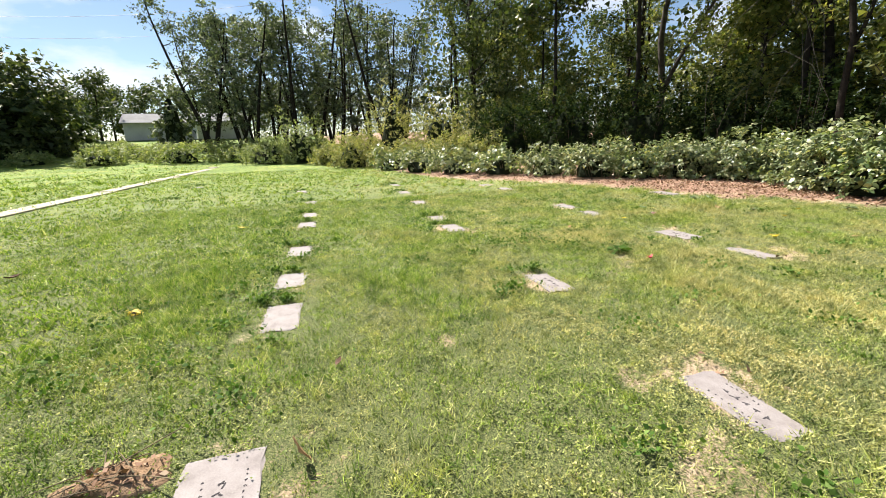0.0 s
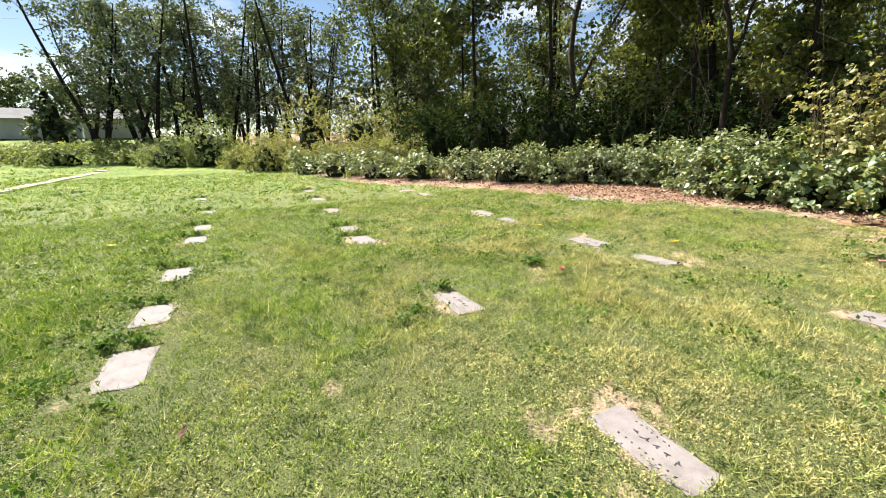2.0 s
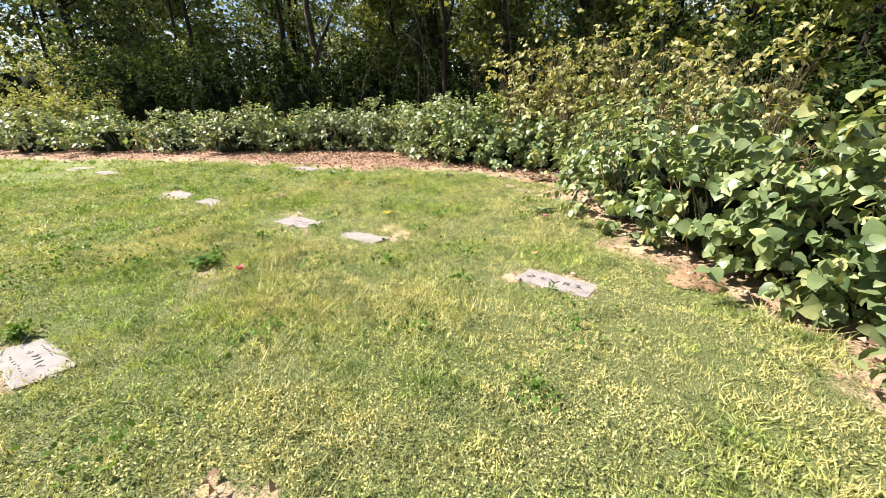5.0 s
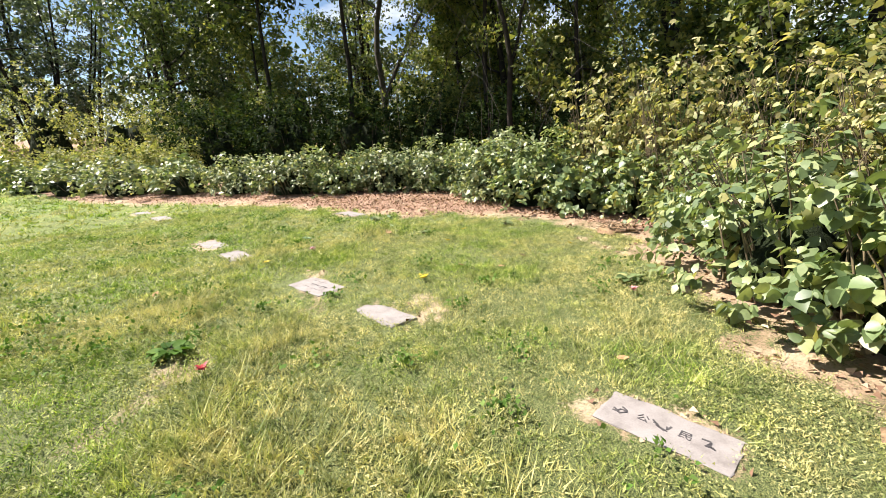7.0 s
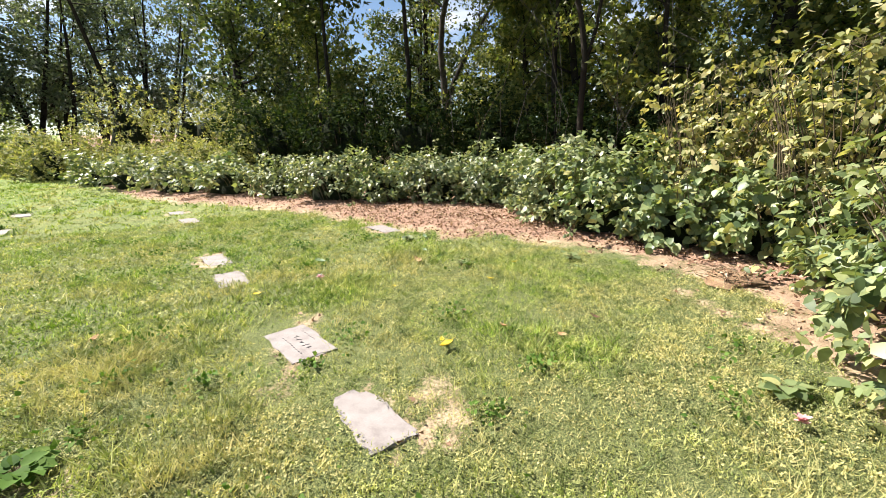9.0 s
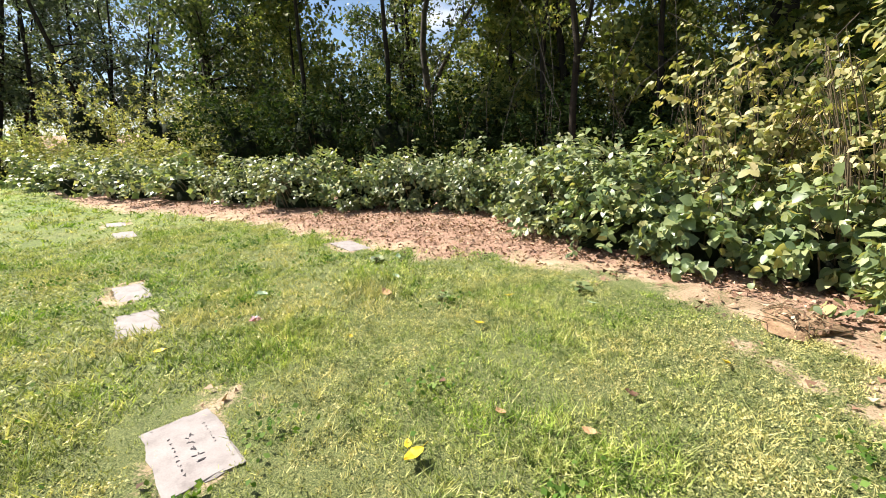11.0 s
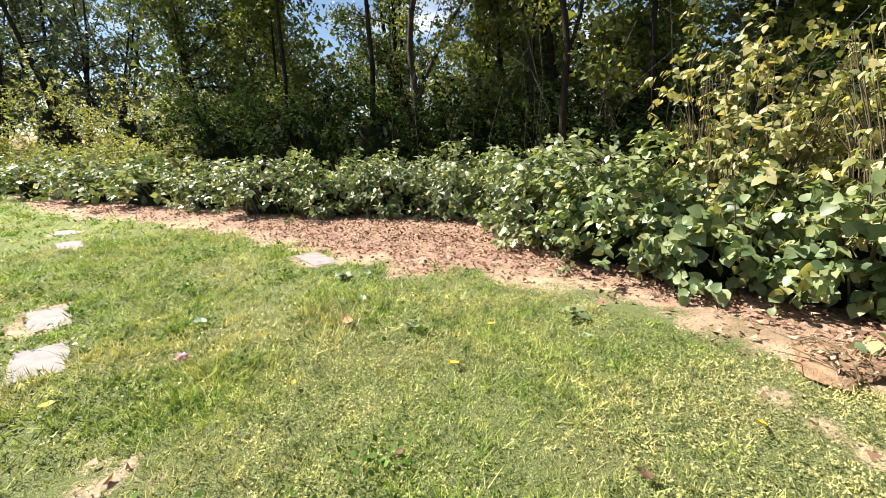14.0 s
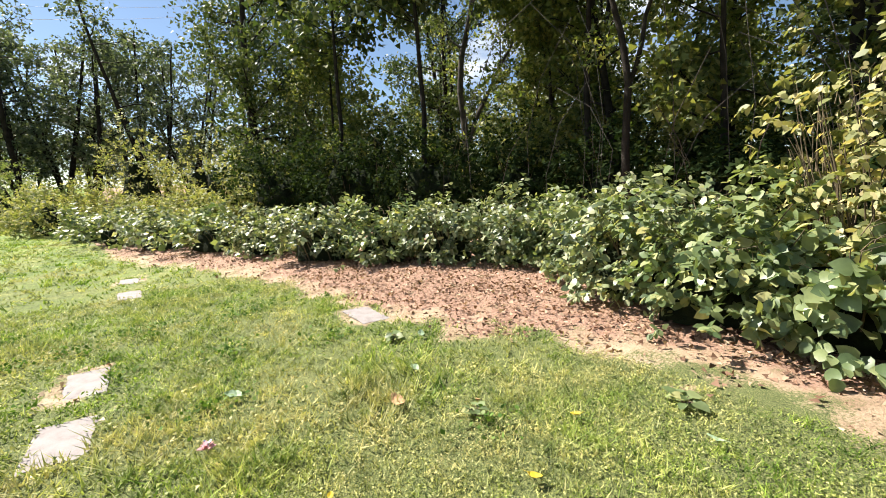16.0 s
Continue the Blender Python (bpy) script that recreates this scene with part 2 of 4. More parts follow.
def ground_material():
    m, n, l, b, out = shader("lawn_ground")
    soil = n.new("ShaderNodeAttribute")
    soil.attribute_name = "soil"
    lit = n.new("ShaderNodeAttribute")
    lit.attribute_name = "litter"
    wide, mid, fine = noise_node(n, l, 0.35, 4), noise_node(n, l, 3.0, 5), noise_node(n, l, 45, 5, 0.75)
    lawn = ramp_node(n, l, wide, [(0.3, (0.10, 0.17, 0.022)), (0.5, (0.16, 0.23, 0.035)), (0.68, (0.24, 0.26, 0.06))])
    lawn = mix_node(n, l, range_node(n, l, dry_amount(n, l), 0.44, 0.66, 0.0, 0.6), lawn, (0.30, 0.26, 0.10))
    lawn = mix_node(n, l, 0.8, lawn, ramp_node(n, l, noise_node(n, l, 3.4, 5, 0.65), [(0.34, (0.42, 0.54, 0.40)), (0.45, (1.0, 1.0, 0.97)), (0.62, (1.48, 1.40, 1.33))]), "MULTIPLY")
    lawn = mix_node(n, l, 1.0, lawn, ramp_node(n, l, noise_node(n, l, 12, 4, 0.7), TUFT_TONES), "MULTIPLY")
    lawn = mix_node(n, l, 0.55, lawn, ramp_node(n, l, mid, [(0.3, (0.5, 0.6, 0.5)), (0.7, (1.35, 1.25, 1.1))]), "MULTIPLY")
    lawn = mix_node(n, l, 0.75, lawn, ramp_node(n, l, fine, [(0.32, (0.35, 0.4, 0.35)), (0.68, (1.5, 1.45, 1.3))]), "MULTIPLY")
    # thatch under the blades; its near-black end paints the shade in the gaps
    shaded_thatch = n.new("ShaderNodeAttribute")
    shaded_thatch.attribute_name = "shaded_thatch"
    lawn = mix_node(n, l, shaded_thatch.outputs["Fac"], lawn, ramp_node(n, l, noise_node(n, l, 130, 4, 0.8), [(0.38, (0.014, 0.024, 0.006)), (0.49, (0.095, 0.12, 0.032)), (0.64, (0.33, 0.33, 0.13))]))
    earth = ramp_node(n, l, mid, [(0.3, (0.26, 0.165, 0.105)), (0.5, (0.42, 0.30, 0.20)), (0.7, (0.53, 0.415, 0.285))])
    earth = mix_node(n, l, 0.6, earth, ramp_node(n, l, fine, [(0.3, (0.5, 0.45, 0.4)), (0.7, (1.3, 1.3, 1.3))]), "MULTIPLY")
    brown = ramp_node(n, l, fine, [(0.3, (0.14, 0.075, 0.05)), (0.5, (0.34, 0.20, 0.14)), (0.7, (0.50, 0.34, 0.25))])
    col = mix_node(n, l, frayed(n, l, soil.outputs["Fac"], fine, mid), lawn, earth)
    col = mix_node(n, l, frayed(n, l, lit.outputs["Fac"], fine, mid), col, brown)
    l.new(col, b.inputs["Base Color"])
    b.inputs["Roughness"].default_value = 0.95
    bump_node(n, l, b, fine, 0.9, 0.03)
    return m


GROUND = ground_material()

# ---- the plan ----
rng = np.random.default_rng(7)

# edge between the grass and the bare strip, and the foot of the shrubs, from the north to the south-west
BARE_EDGE = [(3.2, 40), (3.9, 27), (5.2, 20), (6.2, 16.5), (7.4, 13.5), (8.0, 11.3), (8.35, 9.3), (8.55, 8.1), (8.9, 7.3), (9.35, 6.4), (9.6, 5.5), (9.45, 4.4), (9.1, 3.65), (8.65, 3.12), (8.0, 2.55), (7.4, 2.0), (6.9, 1.25), (6.3, 0.75), (5.75, 0.38), (5.4, 0.0), (5.0, -0.35), (4.4, -0.5), (3.6, -0.6), (2.6, -0.9), (1.6, -2.0), (0.6, -5.0), (0.2, -9)]
STONES = [(-0.63, 1.86, 0.40, 0.66), (-0.50, 4.12, 0.34, 0.66), (-0.47, 5.28, 0.34, 0.58), (-0.42, 6.86, 0.36, 0.66), (-0.37, 9.25, 0.36, 0.66), (-0.33, 10.62, 0.36, 0.66),
          (-0.36, 13.2, 0.36, 0.66), (-0.7, 16.4, 0.36, 0.66), (2.37, 1.69, 0.29, 0.67), (2.45, 4.13, 0.30, 0.68), (2.37, 7.6, 0.34, 0.66), (2.40, 8.75, 0.34, 0.6),
          (2.64, 11.6, 0.36, 0.66), (2.73, 14.3, 0.36, 0.66), (2.86, 16.9, 0.36, 0.66), (5.62, 1.65, 0.33, 0.70), (5.68, 4.24, 0.31, 0.68), (5.71, 5.53, 0.38, 0.68),
          (5.69, 7.86, 0.36, 0.64), (5.74, 8.98, 0.31, 0.66), (5.98, 13.05, 0.34, 0.66), (5.94, 14.75, 0.34, 0.66), (8.47, 8.7, 0.36, 0.66),
          (-4.8, 15.8, 0.36, 0.66), (-5.3, 21.6, 0.36, 0.66)]


def gz(x, y):
    """Height of the ground: a flat lawn that rises a little towards the wood."""
    s = np.clip((np.asarray(x, float) - 5) / 5.5, 0, 1)
    bumps = 0.012 * np.sin(1.9 * x + 0.6 * y) * np.sin(1.3 * y - 0.5 * x) + 0.02 * np.sin(0.45 * x + 1.0) * np.sin(0.37 * y)
    bumps = bumps + 0.009 * np.sin(13 * x + 4 * y) * np.sin(11 * y - 5 * x) + 0.007 * np.sin(23 * x - 9 * y) * np.sin(19 * y + 7 * x)
    far = np.clip((np.asarray(y, float) - 38) / 45, 0, 1)
    return -0.12 + 0.27 * s * s * (3 - 2 * s) + bumps + 3.4 * far * far * (3 - 2 * far)


def edge_distance(x, y, line):
    """Signed distance to a line: positive on its right-hand (east) side."""
    x, y = np.asarray(x, float), np.asarray(y, float)
    best, sign = np.full(x.shape, 1e9), np.zeros(x.shape)
    for (ax, ay), (bx, by) in zip(line[:-1], line[1:]):
        dx, dy = bx - ax, by - ay
        t = np.clip(((x - ax) * dx + (y - ay) * dy) / (dx * dx + dy * dy), 0, 1)
        d = np.hypot(x - ax - t * dx, y - ay - t * dy)
        near = d < best
        best = np.where(near, d, best)
        sign = np.where(near, np.sign((x - ax) * dy - (y - ay) * dx), sign)
    return -best * sign


def wave(x, y, k, seed):
    """Smooth noise between -1 and 1, about 1 / k metres wide."""
    r = np.random.default_rng(seed)
    out = 0
    for i in range(7):
        a, p, f = r.uniform(0, 6.28), r.uniform(0, 6.28), k * r.uniform(0.6, 2.2)
        out = out + np.sin(f * (x * math.cos(a) + y * math.sin(a)) + p)
    return out / 3.2


PATCHES = [(4.05, 4.62, 0.5, 0.28), (2.0, 2.25, 0.35, 0.3), (-1.0, 2.1, 0.35, 0.2), (-0.15, 1.9, 0.22, 0.35), (0.9, 3.0, 0.35, 0.2), (6.1, 4.0, 0.3, 0.5), (5.2, 5.0, 0.25, 0.3), (3.55, 4.2, 0.4, 0.25), (1.7, 1.3, 0.35, 0.3), (1.1, 1.2, 0.3, 0.2)]


def soil_at(x, y):
    """How bare the ground is: along the shrubs, round the markers and in worn patches."""
    d = edge_distance(x, y, BARE_EDGE)
    out = np.clip((d + 0.05 + 0.22 * wave(x, y, 4, 1) + 0.13 * wave(x, y, 15, 2)) / 0.45, 0, 1)
    for sx, sy, w, h in STONES:
        q = np.hypot(np.maximum(np.abs(x - sx) - w / 2, 0), np.maximum(np.abs(y - sy) - h / 2, 0))
        out = np.maximum(out, np.clip((0.10 + 0.13 * wave(x, y, 4, 3) + 0.08 * wave(x, y, 17, 4) - q) / 0.14, 0, 0.8 if sx > 1 else 0.4))
    for px, py, rx, ry in PATCHES:
        q = np.hypot((x - px) / rx, (y - py) / ry)
        out = np.maximum(out, np.clip((0.9 - q + 0.55 * wave(x, y, 9, 5)) * 1.1, 0, 0.6))
    return out


def litter_at(x, y):
    d = edge_distance(x, y, BARE_EDGE)
    d = d - 0.45 * np.clip((5.2 - np.asarray(y)) / 0.8, 0, 1)
    return np.clip((d - 0.25 + 0.3 * wave(x, y, 2.5, 6) + 0.2 * wave(x, y, 9, 8)) / 0.5, 0, 1)


# ---- mesh tools ----
def raw_mesh(name, verts, faces, mats, smooth=True, face_mats=None):
    """A mesh from a vertex array and a face array (all triangles or all quads)."""
    me = bpy.data.meshes.new(name)
    verts, faces = np.asarray(verts, np.float32), np.asarray(faces, np.int32)
    k = faces.shape[1]
    me.vertices.add(len(verts))
    me.vertices.foreach_set("co", verts.ravel())
    me.loops.add(faces.size)
    me.loops.foreach_set("vertex_index", faces.ravel())
    me.polygons.add(len(faces))
    me.polygons.foreach_set("loop_start", np.arange(0, faces.size, k, dtype=np.int32))
    if smooth:
        me.polygons.foreach_set("use_smooth", np.ones(len(faces), bool))
    for m in mats:
        me.materials.append(m)
    if face_mats is not None:
        me.polygons.foreach_set("material_index", np.asarray(face_mats, np.int32))
    me.update(calc_edges=True)
    return me


def part(parent, name, mesh, label=""):
    ob = new(name, mesh)
    ob.parent = parent
    return tagged(ob, label=label) if label else ob


def unit(v):
    return v / np.maximum(np.linalg.norm(v, axis=1, keepdims=True), 1e-6)


KITE = (np.array([(0, 0, 0), (-0.36, 0.42, 0.05), (0, 1, -0.10), (0.36, 0.42, 0.05)]), np.array([(0, 3, 2, 1)]))
SPLINTER = (np.array([(-0.40, 0.12, 0), (0.40, 0.26, 0.03), (0, 1, -0.05)]), np.array([(0, 1, 2)]))
BROAD_TRI = (np.array([(0, 0, 0), (0, 0.5, -0.05), (0, 1, -0.20), (-0.30, 0.06, 0.05), (-0.45, 0.32, 0.07), (-0.34, 0.66, 0.0), (0.30, 0.06, 0.05), (0.45, 0.32, 0.07), (0.34, 0.66, 0.0)]),
             np.array([(0, 1, 3), (3, 1, 4), (4, 1, 5), (5, 1, 2), (0, 6, 1), (6, 7, 1), (7, 8, 1), (8, 2, 1)]))
ROUND_BIT = (np.array([(-0.42, 0.10, 0), (0.42, 0.22, 0.05), (0.06, 1, -0.12)]), np.array([(0, 1, 2)]))
OVAL = (np.array([(0, 0, 0), (-0.30, 0.30, 0.04), (-0.22, 0.72, 0.02), (0, 1, -0.12), (0.22, 0.72, 0.02), (0.30, 0.30, 0.04)]), np.array([(0, 5, 2, 1), (5, 4, 3, 2)]))


def leaves(points, along, normal, size, shape, gen, squash=(0.75, 1.25)):
    """Leaf blades at the points: each grows along its own way, with its upper side towards normal."""
    n = len(points)
    along = unit(along)
    side = unit(np.cross(along, normal))
    up = np.cross(side, along)
    tv, tf = shape
    s = (size * gen.uniform(squash[0], squash[1], n))[:, None, None]
    w = gen.uniform(0.8, 1.2, n)[:, None, None]
    v = points[:, None, :] + s * (w * tv[None, :, 0:1] * side[:, None, :] + tv[None, :, 1:2] * along[:, None, :] + tv[None, :, 2:3] * up[:, None, :])
    f = tf[None] + (np.arange(n) * len(tv))[:, None, None]
    return v.reshape(-1, 3), f.reshape(-1, tf.shape[1])


def tube(path, radii, sides=6):
    """Vertices and quads of a tapered, bent limb."""
    path, rings = np.asarray(path, float), []
    for i, p in enumerate(path):
        d = path[min(i + 1, len(path) - 1)] - path[max(i - 1, 0)]
        d = d / max(np.linalg.norm(d), 1e-6)
        a = np.cross(d, (0.31, 0.95, 0.05) if abs(d[2]) > 0.3 else (0, 0, 1.0))
        a = a / np.linalg.norm(a)
        b = np.cross(d, a)
        t = np.arange(sides) / sides * 2 * math.pi
        rings.append(p + radii[i] * (np.cos(t)[:, None] * a + np.sin(t)[:, None] * b))
    f = [(i * sides + k, i * sides + (k + 1) % sides, (i + 1) * sides + (k + 1) % sides, (i + 1) * sides + k) for i in range(len(path) - 1) for k in range(sides)]
    return np.concatenate(rings), np.array(f)


def joined(sets):
    vs, fs, base = [], [], 0
    for v, f in sets:
        vs.append(v)
        fs.append(f + base)
        base += len(v)
    return np.concatenate(vs), np.concatenate(fs)


def tubes(items, sides=6):
    vs, fs, base = [], [], 0
    for path, radii in items:
        v, f = tube(path, radii, sides)
        vs.append(v)
        fs.append(f + base)
        base += len(v)
    return np.concatenate(vs), np.concatenate(fs)


def lumpy_core(rx, ry, h, gen, seed):
    """A lumpy, uneven filler shell; its near-black colour stands for the shade inside a shrub."""
    vs, fs = [], []
    nu, nv = 14, 7
    for j in range(nv + 1):
        a = j / nv * math.pi / 2
        for i in range(nu):
            t = i / nu * 2 * math.pi
            k = 0.72 + 0.16 * math.sin(3 * t + seed) * math.cos(2 * a + seed) + gen.uniform(-0.06, 0.06)
            vs.append((rx * k * math.cos(t) * math.cos(a) ** 0.6, ry * k * math.sin(t) * math.cos(a) ** 0.6, h * (0.02 + k * math.sin(a))))
    for j in range(nv):
        for i in range(nu):
            fs.append((j * nu + i, j * nu + (i + 1) % nu, (j + 1) * nu + (i + 1) % nu, (j + 1) * nu + i))
    return np.array(vs), np.array(fs)


def shrub(name, label, x, y, rx, ry, h, count, size, mat, shape=KITE, seed=0, droop=0.5, stems=14, group="", turn=0.0, spikes=0, core=True, ragged=0.22, category="shrub", skirt=0.0, cane=0.012):
    """A leafy shrub: stems from the ground, a filler core coloured dark for the inner shade, and a ragged coat of
    leaves.
    """
    g = np.random.default_rng(seed + 100)
    ob = tagged(new(name), label, category, group)
    z0 = float(gz(x, y)) - 0.02
    ob.matrix_basis = pose(x, y, z0, 0, 0, turn)
    per = 8
    n = max(count // per, 1)
    u = g.normal(size=(n, 3))
    u[:, 2] = np.abs(u[:, 2])
    u = unit(u)
    lump = 1 + ragged * (np.sin(5 * u[:, 0] + seed) * np.sin(4 * u[:, 1] + 2 * seed) + 0.6 * np.sin(9 * u[:, 2] + 7 * u[:, 0] + seed)) + g.normal(size=n) * ragged * 0.35
    depth = 0.92 - 0.35 * g.random(n) ** 1.8
    flat = np.maximum(np.hypot(u[:, 0], u[:, 1]), 1e-6)
    swell = (flat ** 0.75 / flat)[:, None]
    p = np.concatenate([u[:, :2] * swell, u[:, 2:]], 1) * np.array([rx, ry, h]) * (lump * depth)[:, None]
    p[:, 2] = np.maximum(p[:, 2], 0.06 + 0.12 * g.random(n))
    if skirt:
        held = g.random(n) < np.clip(0.18 + p[:, 2] / (skirt * h), 0, 1)
        u, p, n = u[held], p[held], int(held.sum())
    out = unit(u / np.array([rx, ry, h]))
    shoot = unit(out + np.array([0, 0, 0.55]) + g.normal(size=(n, 3)) * 0.45)
    reach = size * g.uniform(1.6, 3.2, n)
    k = np.tile(np.arange(per), n)
    along = (k + g.random(n * per) * 0.6) / per
    P, S, R, O = (np.repeat(q, per, axis=0) for q in (p, shoot, reach, out))
    at = P + S * (along * R)[:, None]
    at[:, 2] -= droop * 0.5 * R * along ** 2
    spin = g.uniform(0, 6.28, n).repeat(per) + k * 2.4
    side = unit(np.cross(S, np.array([0.3, 0.2, 1.0])))
    side = side * np.cos(spin)[:, None] + np.cross(S, side) * np.sin(spin)[:, None]
    way = side + S * 0.5 + O * 0.25 + g.normal(size=(n * per, 3)) * 0.4
    way[:, 2] -= droop * 1.1
    nrm = O * 0.8 + np.array([0, 0, 0.8]) + g.normal(size=(n * per, 3)) * 0.85
    at[:, 2] = np.maximum(at[:, 2], 0.5 * size)
    v, f = leaves(at, way, nrm, size * (1.15 - 0.45 * along), shape, g, (0.6, 1.3))
    part(ob, "foliage", raw_mesh("foliage", v, f, [mat]))
    items = []
    for i in range(stems):
        a, r = g.uniform(0, 6.28), g.uniform(0.1, 0.6)
        top = np.array([rx * 0.8 * math.cos(a), ry * 0.8 * math.sin(a), h * g.uniform(0.6, 0.95)])
        foot = np.array([rx * r * math.cos(a + 0.4), ry * r * math.sin(a + 0.4), 0.0])
        items.append(([foot, foot * 0.5 + top * 0.5 + np.array([0, 0, 0.12 * h]), top], [cane, cane * 0.75, cane * 0.35]))
    for i in range(spikes):
        a, r = g.uniform(0, 6.28), g.uniform(0.0, 0.85)
        foot = np.array([rx * r * math.cos(a), ry * r * math.sin(a), h * math.sqrt(max(0, 1 - r * r)) * 0.9])
        items.append(([foot, foot + np.array([g.normal() * 0.05, g.normal() * 0.05, 0.10]), foot + np.array([g.normal() * 0.10, g.normal() * 0.10, 0.18])], [0.006, 0.005, 0.002]))
    if items:
        v, f = tubes(items, 4)
        tagged(part(ob, "stems", raw_mesh("stems", v, f, [STEM])), kind="stuff")
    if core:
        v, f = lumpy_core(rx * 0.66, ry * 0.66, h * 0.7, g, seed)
        part(ob, "shade_filler", raw_mesh("shade_filler", v, f, [SHADE_FILL]))
    return ob


def limb(g, start, way, length, radius, bend=0.25, steps=5, rise=0.15):
    pts, r, p, d = [np.array(start, float)], [radius], np.array(start, float), np.array(way, float)
    d = d / np.linalg.norm(d)
    for i in range(steps):
        d = d + g.normal(size=3) * bend / steps * 1.6 + np.array([0, 0, rise / steps])
        d = d / np.linalg.norm(d)
        p = p + d * length / steps
        pts.append(p.copy())
        r.append(radius * (1 - 0.75 * (i + 1) / steps))
    return np.array(pts), np.array(r)


def tree(label, h, trunk_r, crown_base, spread, count, size, mat, bark, seed, shape=SPLINTER, lean=(0, 0), forks=1, name="tree", boughs=16, clump=0.9, group="", trunks=()):
    """A tree: bent trunk, limbs, twigs, and leaves in clumps round the ends of the limbs."""
    g = np.random.default_rng(seed)
    ob = tagged(new(name), label, "tree", group)
    items, ends = [], []
    forks = len(trunks) or forks
    for k in range(forks):
        way = np.array([lean[0] + (g.normal() * 0.2 if forks > 1 else 0), lean[1] + (g.normal() * 0.2 if forks > 1 else 0), 1.0])
        top = h * (1 if k == 0 else g.uniform(0.75, 0.95))
        pts, r = limb(g, (g.normal() * 0.12 * (forks > 1), g.normal() * 0.12 * (forks > 1), -0.2), way, top * 0.92, trunk_r * (1 if k == 0 else 0.75), 0.22, 9, 0.25)
        if trunks:
            nodes = np.array(trunks[k], float)
            t9, tn = np.linspace(0, 1, 10), np.linspace(0, 1, len(nodes))
            pts = np.stack([np.interp(t9, tn, nodes[:, q]) for q in range(3)], 1) + g.normal(size=(10, 3)) * 0.04
            r = trunk_r * (1 if k == 0 else 0.6) * (1 - 0.7 * t9)
        items.append((pts, r))
        for i in range(boughs // forks):
            t = crown_base + (1 - crown_base) * (i + g.random()) / (boughs // forks)
            j = min(int(t * 9), 8)
            at = pts[j] + (pts[j + 1] - pts[j]) * (t * 9 - j)
            a = g.uniform(0, 6.28)
            reach = spread * (0.35 + 0.75 * math.sin(math.pi * min(0.12 + 0.85 * (t - crown_base) / (1 - crown_base), 1))) * g.uniform(0.6, 1.15)
            bp, br = limb(g, at, (math.cos(a), math.sin(a), g.uniform(0.15, 0.8)), reach, max(r[j] * 0.42, 0.02), 0.5, 4, 0.3)
            items.append((bp, br))
            for e in (2, 3, 4):
                ends.append((bp[e], 0.55 + 0.2 * e))
            for q in range(2):
                tp, trr = limb(g, bp[2 + q], g.normal(size=3) + np.array([math.cos(a), math.sin(a), 0.2]), reach * 0.5, br[2 + q] * 0.6, 0.6, 3, 0.1)
                items.append((tp, trr))
                ends.append((tp[-1], 0.9))
        ends.append((pts[-1], 1.0))
    v, f = joined([tubes([q for q in items if len(q[0]) > 5], 7), tubes([q for q in items if len(q[0]) <= 5], 3)])
    part(ob, "trunk", raw_mesh("trunk", v, f, [bark]))
    pos = np.array([e[0] for e in ends])
    pick = g.integers(0, len(pos), count)
    rad = clump * spread / 3.2 * (0.5 + 0.8 * g.random(len(pos)))
    off = unit(g.normal(size=(count, 3))) * (g.random((count, 1)) ** 0.5) * rad[pick][:, None] * np.array([1, 1, 0.7])
    p = pos[pick] + off
    way = off * 0.4 + g.normal(size=(count, 3)) * 0.7
    way[:, 2] -= 0.35
    nrm = np.array([0, 0, 0.8]) + g.normal(size=(count, 3)) * 0.7
    v, f = leaves(p, way, nrm, size, shape, g, (0.6, 1.4))
    part(ob, "crown", raw_mesh("crown", v, f, [mat]))
    return ob


def put(ob, x, y, turn=0.0, z=None):
    ob.matrix_basis = pose(x, y, float(gz(x, y)) - 0.05 if z is None else z, 0, 0, turn)
    return ob


# ---- ground ----
def stretch(a, b, lo, hi, step):
    """Grid lines: even between a and b, then ever wider out to lo and hi."""
    mid = list(np.arange(a, b + 1e-6, step))
    out, s = [b], step
    while out[-1] < hi:
        s *= 1.2
        out.append(min(out[-1] + s, hi))
    neg, s = [a], step
    while neg[-1] > lo:
        s *= 1.2
        neg.append(max(neg[-1] - s, lo))
    return np.array(neg[:0:-1] + mid + out[1:])


gx, gy = stretch(-2.0, 11.0, -900, 900, 0.10), stretch(-0.5, 10.0, -700, 1200, 0.10)
GX, GY = np.meshgrid(gx, gy)
GXf, GYf = GX.ravel(), GY.ravel()
fine_area = (GXf > -9) & (GXf < 16) & (GYf > -9) & (GYf < 45)
soil_v = np.where(fine_area, soil_at(GXf, GYf), 0)
litter_v = np.where(fine_area, litter_at(GXf, GYf), 0) * soil_v
woods_v = np.clip((edge_distance(GXf, GYf, [(2, 60), *BARE_EDGE[1:], (0, -60)]) - 0.2) / 1.0, 0, 1) * (np.hypot(GXf, GYf) < 130)
soil_v, litter_v = np.maximum(soil_v, woods_v), np.maximum(litter_v, woods_v * 0.8)
GZ = gz(GXf, GYf)
GZ = GZ + np.where(fine_area, 0.012 * wave(GXf, GYf, 12, 9) * (0.4 + soil_v), 0) - 0.022 * np.where(fine_area, soil_v, 0) - 0.016 * np.where(fine_area, 1 - soil_v, 0)
